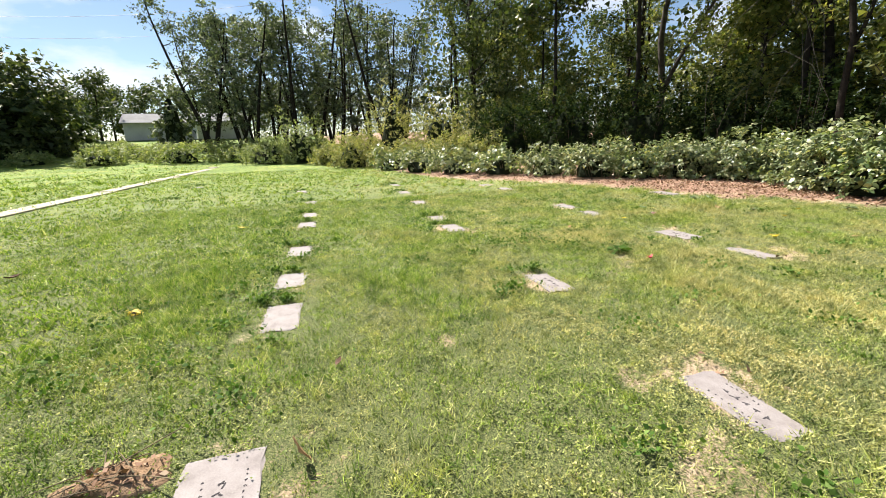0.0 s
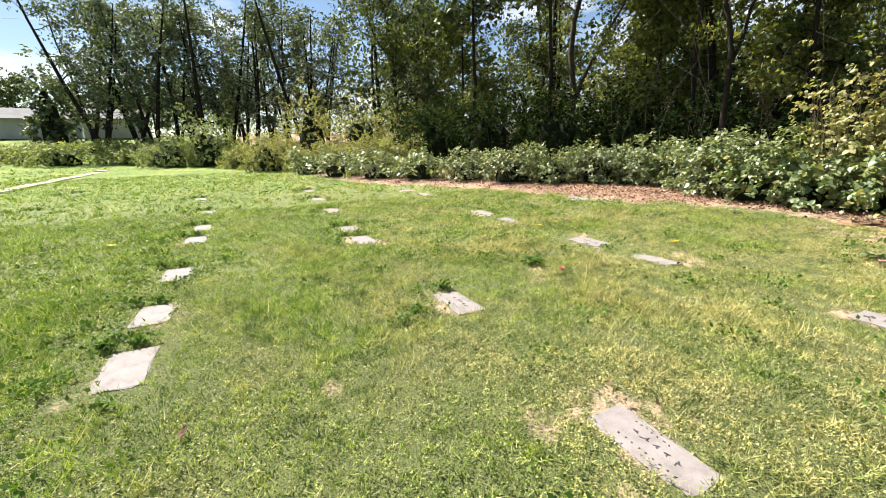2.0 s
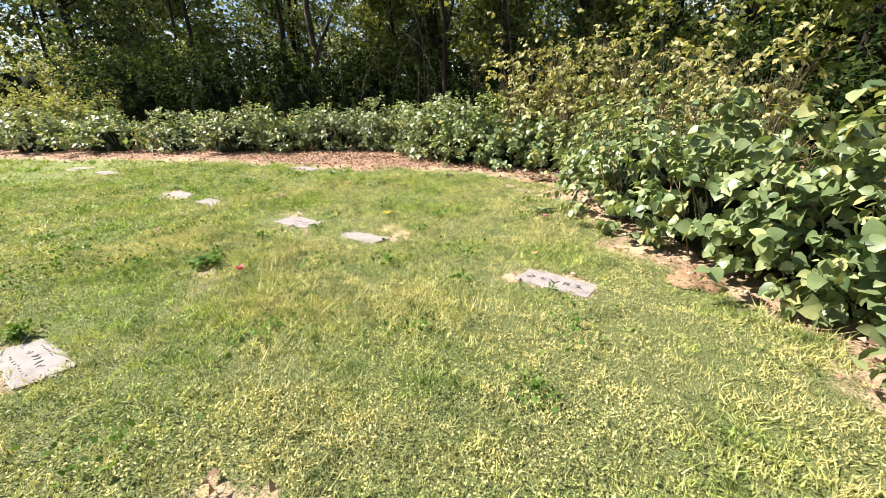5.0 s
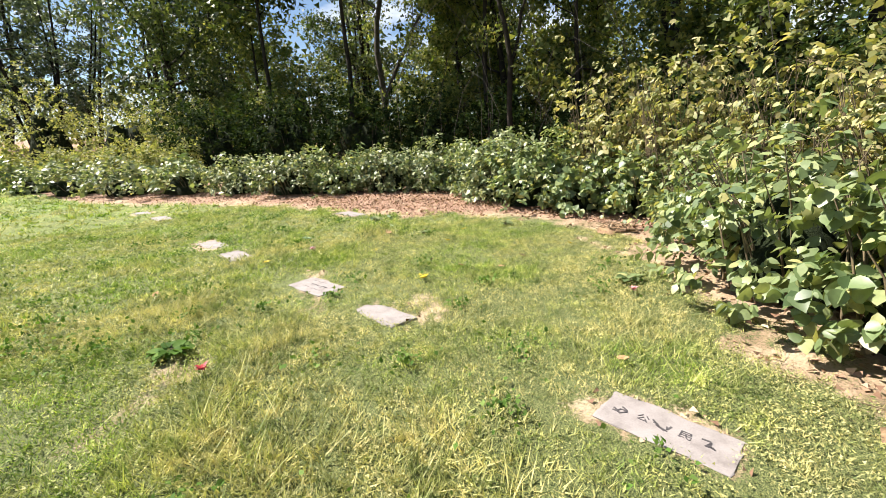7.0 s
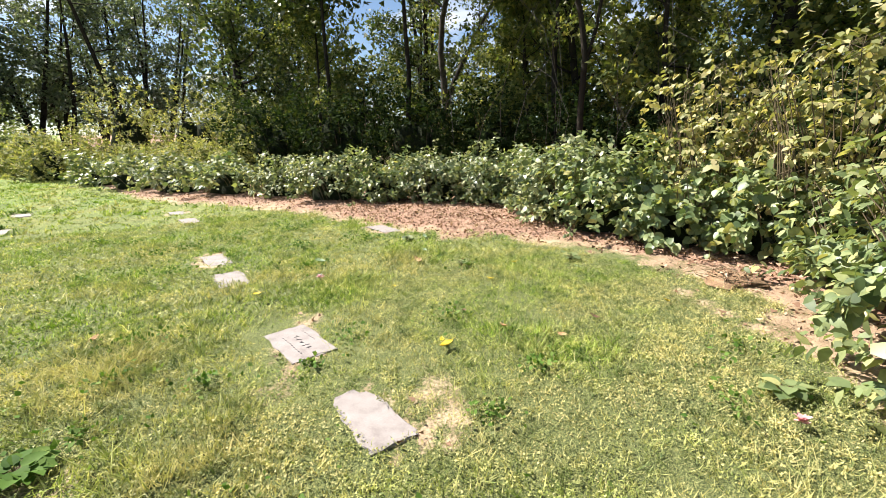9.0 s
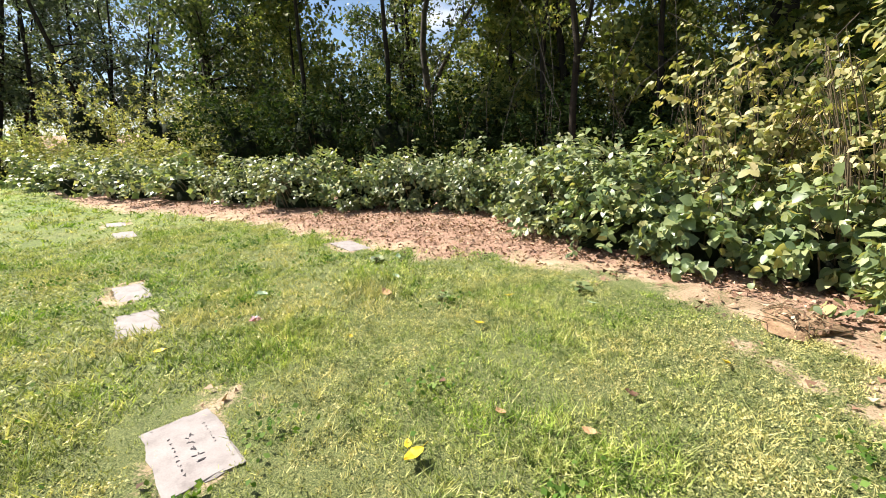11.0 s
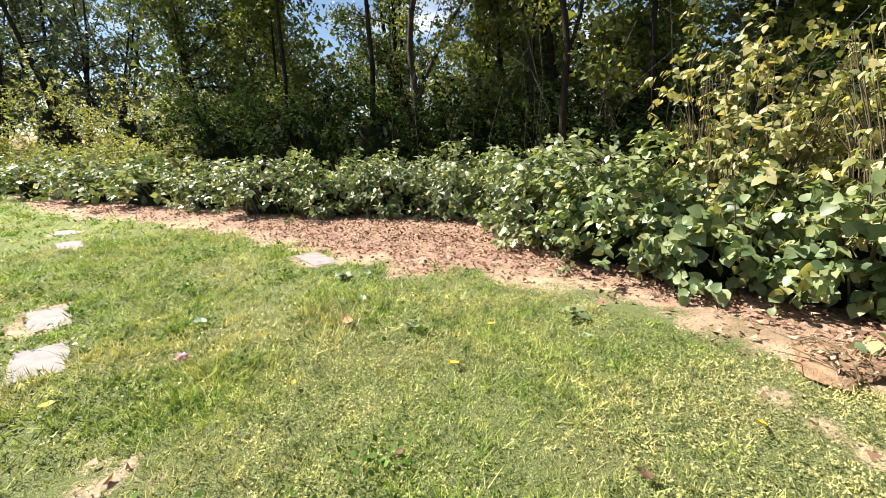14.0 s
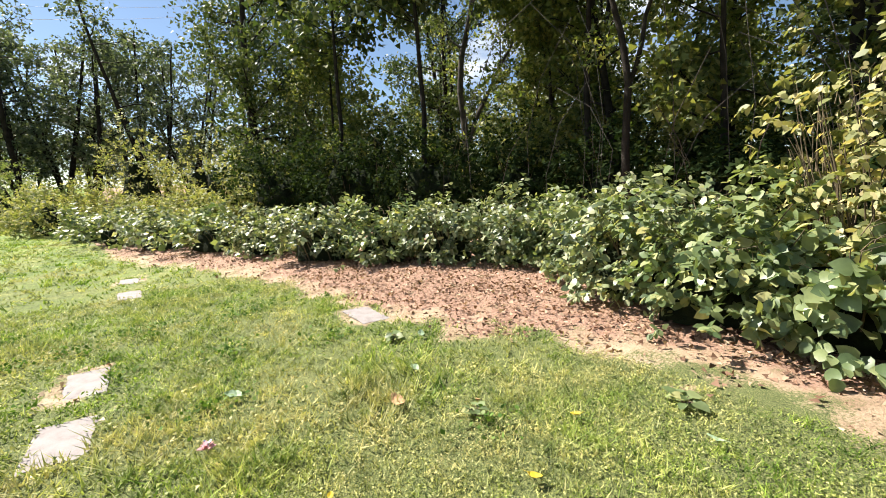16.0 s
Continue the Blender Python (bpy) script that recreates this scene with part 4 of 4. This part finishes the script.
for i, (x, y) in enumerate(spots):
    p = protos[(i * 3 + i // 4) % 3] if i < len(spots) - 6 else protos[3]
    if i < 4:
        put(protos[i], x, y, 40 * i)
    else:
        copy_thing(p, pose(x, y, float(gz(x, y)) - 0.05, 0, 0, 67 * i))
# trees added along the wood's edge, bare below; unseen high crowns shade the thicket
high = tree("added shade tree with a bare trunk and an unseen high crown", 17, 0.15, 0.55, 5.0, 4600, 0.36, TREE, BARK, 35, boughs=24, clump=1.1, group="high-crowned trees over the thicket")
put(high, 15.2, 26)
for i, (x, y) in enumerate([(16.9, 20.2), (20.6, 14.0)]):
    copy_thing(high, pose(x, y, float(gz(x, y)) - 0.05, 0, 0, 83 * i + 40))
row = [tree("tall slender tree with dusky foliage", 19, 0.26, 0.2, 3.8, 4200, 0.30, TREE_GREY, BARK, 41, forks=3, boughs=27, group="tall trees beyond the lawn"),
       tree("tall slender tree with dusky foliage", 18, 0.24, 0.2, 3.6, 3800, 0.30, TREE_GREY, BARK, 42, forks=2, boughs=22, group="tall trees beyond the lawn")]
for i, (x, y) in enumerate([(-12, 58), (-7, 56), (-2, 55), (3, 54), (-9.5, 63), (-4, 64), (2, 62), (7, 58), (8, 50), (-14.5, 66), (0.5, 58.5), (-5, 59.5), (5.5, 66), (-10, 70), (11, 60), (13, 64)]):
    (put if i < 2 else lambda o, a, b, c: copy_thing(o, pose(a, b, float(gz(a, b)) - 0.05, 0, 0, c)))(row[i % 2], x, y, 50 * i)
left = [None, tree("rounded tree seen far off", 10, 0.2, 0.2, 4.0, 3200, 0.42, TREE, BARK, 52, group="far trees behind the building")]
for i, (x, y, r, h) in enumerate([(-28.5, 57, 4.0, 10), (-31, 55, 4.5, 11), (-36, 53, 5.5, 13.5), (-43, 52, 6, 14), (-38, 61, 6, 16), (-50, 50, 6, 14)]):
    shrub("overgrown_tree", "broad dark tree overgrown with vines down to the ground", x, y, r, r, h, 3600, 0.65, TREE, SPLINTER, 820 + i, 0.6, 10, "dark trees beyond the lawn", ragged=0.16, category="tree")
shrub("overgrown_tree", "narrow dark tree overgrown with vines", -18.8, 68, 2.2, 2.2, 9.5, 1600, 0.5, TREE_GREY, KITE, 829, 0.6, 8, "dark trees beyond the lawn", ragged=0.2, category="tree")
put(left[1], -31, 96)
for i, (x, y) in enumerate([(-38, 100), (-45, 98), (-25, 100), (-18, 98), (-33, 82), (-12, 96), (-6, 90), (2, 92)]):
    copy_thing(left[1], pose(x, y, float(gz(x, y)), 0, 0, 77 * i))

# the wood goes on behind: a deep band of leaves
g = np.random.default_rng(91)
n = 44000
a = np.radians(np.where(np.arange(n) < 26000, g.uniform(14, 118, n), g.uniform(-48, 16, n)))
r = np.where(np.arange(n) < 26000, g.uniform(46, 70, n), g.uniform(100, 125, n))
p = np.stack([r * np.sin(a), r * np.cos(a), np.where(np.arange(n) < 26000, 13, 11) * g.random(n) ** 0.9 + 2 * (np.arange(n) >= 26000) + 1.2 * wave(a * 30, r * 0.1, 1.0, 92)], 1)
v, f = leaves(p, g.normal(size=(n, 3)), np.array([0, 0, 0.6]) + g.normal(size=(n, 3)), 0.62, SPLINTER, g)
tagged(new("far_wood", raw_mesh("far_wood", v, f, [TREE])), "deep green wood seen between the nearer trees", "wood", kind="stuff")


# ---- the low building beyond the lawn ----
def box(parent, name, size, at, mat, bevel=0.02, turn=0.0):
    bm = bmesh.new()
    bmesh.ops.create_cube(bm, size=1.0)
    bmesh.ops.scale(bm, vec=size, verts=bm.verts)
    bmesh.ops.bevel(bm, geom=list(bm.edges), offset=bevel, segments=1, affect="EDGES")
    me = bpy.data.meshes.new(name)
    bm.to_mesh(me)
    bm.free()
    me.materials.append(mat)
    ob = part(parent, name, me)
    ob.matrix_basis = pose(*at, 0, 0, turn)
    return ob


def low_house(x, y, length, depth, turn, windows):
    ob = tagged(new("house"), "long low white-sided house with a pale metal roof", "house")
    ob.matrix_basis = pose(x, y, float(gz(x, y)) - 0.1, 0, 0, turn)
    box(ob, "wall", (length, depth, 2.6), (0, 0, 1.3), SIDING)
    bm = bmesh.new()
    L, D = length / 2 + 0.35, depth / 2 + 0.45
    prof = [(-D, 2.5), (0, 4.0), (D, 2.5), (D, 2.62), (0, 4.14), (-D, 2.62)]
    a = [bm.verts.new((-L, py, pz)) for py, pz in prof]
    b = [bm.verts.new((L, py, pz)) for py, pz in prof]
    for k in range(6):
        bm.faces.new((a[k], a[(k + 1) % 6], b[(k + 1) % 6], b[k]))
    bm.faces.new(a[::-1])
    bm.faces.new(b)
    bmesh.ops.recalc_face_normals(bm, faces=bm.faces)
    me = bpy.data.meshes.new("roof")
    bm.to_mesh(me)
    bm.free()
    me.materials.append(METAL_ROOF)
    part(ob, "roof", me)
    for wx in windows:
        win = box(ob, "window", (1.2, 0.08, 1.1), (wx, -depth / 2 - 0.03, 1.5), SIDING)
        box(win, "pane", (1.0, 0.05, 0.9), (0, -0.03, 0), PANE, 0.004)
    return ob


low_house(-23.5, 80, 9.5, 6, 8, (1.0, 3.6))
low_house(-14.8, 78, 7.5, 6, 20, (-1.0,))


# ---- pylon and power lines far behind the trees ----
def pylon(x, y, h):
    ob = tagged(new("pylon"), "tall grey steel lattice pylon far behind the trees", "pylon")
    ob.matrix_basis = pose(x, y, float(gz(x, y)) - 0.2)
    items = []
    half = lambda z: 3.6 * (1 - z / h) + 0.7 * z / h
    corner = lambda k, z: np.array([half(z) * (1, 1, -1, -1)[k % 4], half(z) * (1, -1, -1, 1)[k % 4], z])
    levels = np.linspace(0, h, 13)
    for k in range(4):
        items.append(([corner(k, 0), corner(k, h / 2), corner(k, h)], [0.16, 0.14, 0.10]))
        for a, b in zip(levels[:-1], levels[1:]):
            items.append(([corner(k, a), corner(k + 1, b)], [0.07, 0.07]))
            items.append(([corner(k + 1, a), corner(k, b)], [0.07, 0.07]))
    v, f = tubes(items, 4)
    part(ob, "lattice", raw_mesh("lattice", v, f, [STEEL]))
    for z in (h - 13, h - 7, h - 1.5):
        arms = []
        for s in (-1, 1):
            tip = np.array([0, s * 6.5, z])
            arms += [([(0.5, 0, z), tip], [0.10, 0.06]), ([(-0.5, 0, z), tip], [0.10, 0.06]), ([(0, 0, z + 1.6), tip], [0.08, 0.05])]
        v, f = tubes(arms, 4)
        part(ob, "cross_arm", raw_mesh("cross_arm", v, f, [STEEL]))
    return ob


pylon(38, 90, 46)
pylon(-140, 84, 46)
for z in (33.3, 39.3, 44.8):
    for s in (-1, 1):
        a, b = np.array([38, 90 + 6.5 * s, z + 3.2]), np.array([-140, 84 + 6.5 * s, z + 3.2])
        pts = [a + (b - a) * t - np.array([0, 0, 64 * t * (1 - t)]) for t in np.linspace(0, 1, 25)]
        v, f = tubes([(pts, [0.022] * 25)], 4)
        tagged(new("power_line", raw_mesh("power_line", v, f, [STEEL])), "thin sagging power line strung between pylons", "cable", "power lines")


# ---- small things on the lawn ----
def leaf_mesh(name, length, width, curl, fold, mat, seed):
    """A single thick, curled leaf with a folded midrib and a stalk."""
    g = np.random.default_rng(seed)
    bm = bmesh.new()
    rows = []
    for i in range(7):
        t = i / 6
        w = width * (math.sin(math.pi * min(t * 0.92 + 0.06, 1)) ** 0.8) / 2
        z = curl * length * (t - 0.4) ** 2
        rows.append([bm.verts.new((sx * w, (t - 0.5) * length, z + abs(sx) * fold * w + g.normal() * 0.02 * length)) for sx in (-1, -0.5, 0, 0.5, 1)])
    for a, b in zip(rows[:-1], rows[1:]):
        for k in range(4):
            bm.faces.new((a[k], a[k + 1], b[k + 1], b[k]))
    stalk = bmesh.ops.create_cone(bm, cap_ends=True, segments=4, radius1=0.0016, radius2=0.001, depth=length * 0.4, matrix=pose(0, -length * 0.66, 0.002 + curl * length * 0.2, 90))
    bmesh.ops.solidify(bm, geom=[q for q in bm.faces if len(q.verts) == 4 and all(vv.co.y > -length * 0.52 for vv in q.verts)], thickness=0.0012)
    me = bpy.data.meshes.new(name)
    bm.to_mesh(me)
    bm.free()
    me.materials.append(mat)
    return me


FALLEN = [(7.74, 6.57, 0.15, TAN_LEAF, "large curled tan leaf"), (6.78, 7.6, 0.14, PALE_LEAF, "pale green fallen leaf"), (7.92, 5.39, 0.08, YELLOW, "yellow fallen leaf"), (6.58, 4.55, 0.12, YELLOW, "bright yellow fallen leaf"),
          (7.40, 4.03, 0.08, TAN_LEAF, "dry tan leaf"), (7.88, 4.03, 0.09, LITTER, "dry brown leaf"), (8.65, 3.74, 0.09, YELLOW, "yellow fallen leaf"), (7.13, 4.97, 0.07, LITTER, "dry brown leaf"), (7.17, 4.48, 0.08, TAN_LEAF, "dry orange leaf"),
          (4.33, 6.62, 0.10, TAN_LEAF, "dry orange leaf"), (-1.64, 9.3, 0.16, YELLOW, "yellow fallen leaf"), (-4.13, 6.81, 0.2, LITTER, "large dry brown leaf"), (0.0, 2.97, 0.08, LITTER, "dry brown leaf"), (-0.24, 2.0, 0.17, TAN_LEAF, "large brown leaf standing on edge"),
          (6.2, 2.1, 0.09, TAN_LEAF, "dry tan leaf"), (1.36, 17.0, 0.25, LITTER, "large dry brown leaf"), (8.54, 5.59, 0.07, YELLOW, "small yellow leaf"), (5.75, 6.9, 0.09, YELLOW, "yellow fallen leaf"), (6.6, 4.64, 0.07, YELLOW, "small yellow leaf"),
          (8.2, 6.2, 0.06, TAN_LEAF, "dry tan leaf"), (7.0, 6.0, 0.05, YELLOW, "small yellow leaf"), (3.4, 3.0, 0.06, LITTER, "dry brown leaf"), (8.9, 4.9, 0.09, PALE_LEAF, "pale green fallen leaf"), (8.6, 7.6, 0.09, PALE_LEAF, "pale green fallen leaf"), (8.15, 7.0, 0.10, PALE_LEAF, "pale green fallen leaf")]
for i, (x, y, size, mat, what) in enumerate(FALLEN):
    g = np.random.default_rng(900 + i)
    upright = 62 if "edge" in what else g.uniform(-18, 18)
    ob = new("fallen_leaf", leaf_mesh("fallen_leaf", size, size * g.uniform(0.6, 0.85), g.uniform(0.3, 0.9), g.uniform(0.15, 0.5), mat, 900 + i))
    lift = 0.4 * size if "edge" in what else 0.035
    ob.matrix_basis = pose(x, y, float(gz(x, y)) + lift, upright, g.uniform(-15, 15), g.uniform(0, 360))
    tagged(ob, what + " lying on the grass", "leaf", "fallen leaves on the lawn")


def rosette(name, label, x, y, count, length, mat, seed, rise=0.5):
    """A low plant with broad leaves that spread from one root."""
    g = np.random.default_rng(seed)
    ob = tagged(new(name), label, "plant")
    ob.matrix_basis = pose(x, y, float(gz(x, y)))
    a = np.linspace(0, 6.28, count, endpoint=False) + g.normal(size=count) * 0.25
    r = g.uniform(0.1, 0.9, count)
    p = np.stack([np.cos(a) * r * length, np.sin(a) * r * length, 0.03 + rise * length * g.random(count)], 1)
    v, f = leaves(p, np.stack([np.cos(a), np.sin(a), g.uniform(-0.2, 0.5, count)], 1), np.array([0, 0, 1.0]) + g.normal(size=(count, 3)) * 0.25, length, BROAD_TRI, g)
    part(ob, "leaves", raw_mesh("leaves", v, f, [mat]))
    v, f = tubes([([(0, 0, -0.01), q * 0.6 + np.array([0, 0, 0.02]), q], [0.004, 0.003, 0.002]) for q in p], 4)
    part(ob, "stalks", raw_mesh("stalks", v, f, [STEM]))
    return ob


rosette("broad_leaved_weed", "dark green broad-leaved weed growing in the lawn", 4.03, 4.88, 30, 0.10, TUFT, 41, 0.3)
rosette("seedling", "bright green seedlings at the edge of the bare soil", 7.75, 2.6, 16, 0.10, KNOT, 42)
rosette("seedling", "bright green seedlings at the edge of the bare soil", 8.35, 7.75, 18, 0.07, KNOT, 43)
rosette("seedling", "small green seedlings in the grass", 8.1, 6.1, 12, 0.06, KNOT, 44)
rosette("seedling", "small green seedlings in the grass", 9.2, 5.2, 14, 0.09, KNOT, 45)
rosette("yellow_flowers", "small yellow flowers in the grass", -1.94, 4.67, 16, 0.045, YELLOW, 46, 1.2)


def blossom(x, y, size, mat, label, seed):
    g = np.random.default_rng(seed)
    ob = tagged(new("blossom"), label, "flower")
    ob.matrix_basis = pose(x, y, float(gz(x, y)) + 0.03)
    n = 16
    a = np.arange(n) * 2.4
    v, f = leaves(np.zeros((n, 3)) + g.normal(size=(n, 3)) * size * 0.1, np.stack([np.cos(a), np.sin(a), np.linspace(0.1, 1.4, n)], 1), np.array([0, 0, 1.0]) + g.normal(size=(n, 3)) * 0.2, size, OVAL, g)
    part(ob, "petals", raw_mesh("petals", v, f, [mat]))
    v, f = tubes([([(0, 0, -0.04), (0.01, 0, -0.01), (0.01, 0.01, 0.01)], [0.003, 0.003, 0.004])], 5)
    part(ob, "stalk", raw_mesh("stalk", v, f, [STEM]))


blossom(4.09, 4.36, 0.05, PETAL_RED, "faded red cloth flower fallen on the grass", 51)
blossom(7.46, 2.47, 0.05, PETAL_PINK, "pink blossom lying at the edge of the bushes", 52)
blossom(6.52, 6.97, 0.055, PETAL_PINK, "faded pink and blue cloth flower on the grass", 53)
blossom(6.53, 7.0, 0.04, PETAL_BLUE, "small pale blue cloth flower on the grass", 54)


def soil_heap(name, label, x, y, rx, ry, h, mat, seed, pieces=60):
    """A low heap of earth with clods and dead stalks on it."""
    g = np.random.default_rng(seed)
    ob = tagged(new(name), label, "heap")
    ob.matrix_basis = pose(x, y, float(gz(x, y)) - 0.01)
    nu, nv, vs, fs = 18, 6, [], []
    for j in range(nv + 1):
        a = j / nv * math.pi / 2
        for i in range(nu):
            t = i / nu * 6.2832
            k = 1 + 0.25 * math.sin(3 * t + seed) * math.cos(a) + g.normal() * 0.09
            vs.append((rx * k * math.cos(t) * math.cos(a), ry * k * math.sin(t) * math.cos(a), h * math.sin(a) * (1 + g.normal() * 0.25)))
    for j in range(nv):
        for i in range(nu):
            fs.append((j * nu + i, j * nu + (i + 1) % nu, (j + 1) * nu + (i + 1) % nu, (j + 1) * nu + i))
    part(ob, "earth", raw_mesh("earth", vs, fs, [SOIL_CLOD], smooth=False))
    a, r = g.uniform(0, 6.28, pieces), np.sqrt(g.random(pieces))
    p = np.stack([rx * r * np.cos(a), ry * r * np.sin(a), h * np.sqrt(np.maximum(1 - r * r, 0)) + 0.01], 1)
    v, f = leaves(p, g.normal(size=(pieces, 3)), np.array([0, 0, 1.0]) + g.normal(size=(pieces, 3)) * 0.5, 0.038, KITE, g)
    tagged(part(ob, "dead_leaves", raw_mesh("dead_leaves", v, f, [mat])), kind="stuff")
    items = []
    for i in range(pieces // 4):
        q, d = p[i], g.normal(size=3) * np.array([0.1, 0.1, 0.03])
        items.append(([q - d, q + np.array([0, 0, 0.015]), q + d], [0.004, 0.004, 0.002]))
    v, f = tubes(items, 4)
    tagged(part(ob, "dead_stalks", raw_mesh("dead_stalks", v, f, [STEM])), kind="stuff")


soil_heap("soil_heap", "small heap of reddish earth and dead grass beside a marker", -1.1, 2.16, 0.26, 0.13, 0.07, LITTER, 61)
soil_heap("soil_heap", "low heap of dead reddish stalks on bare soil", 9.75, 3.55, 0.32, 0.26, 0.07, LITTER, 62, 120)
soil_heap("soil_heap", "small heap of sandy earth under the bushes", 6.35, 0.55, 0.3, 0.2, 0.08, LITTER, 64, 40)
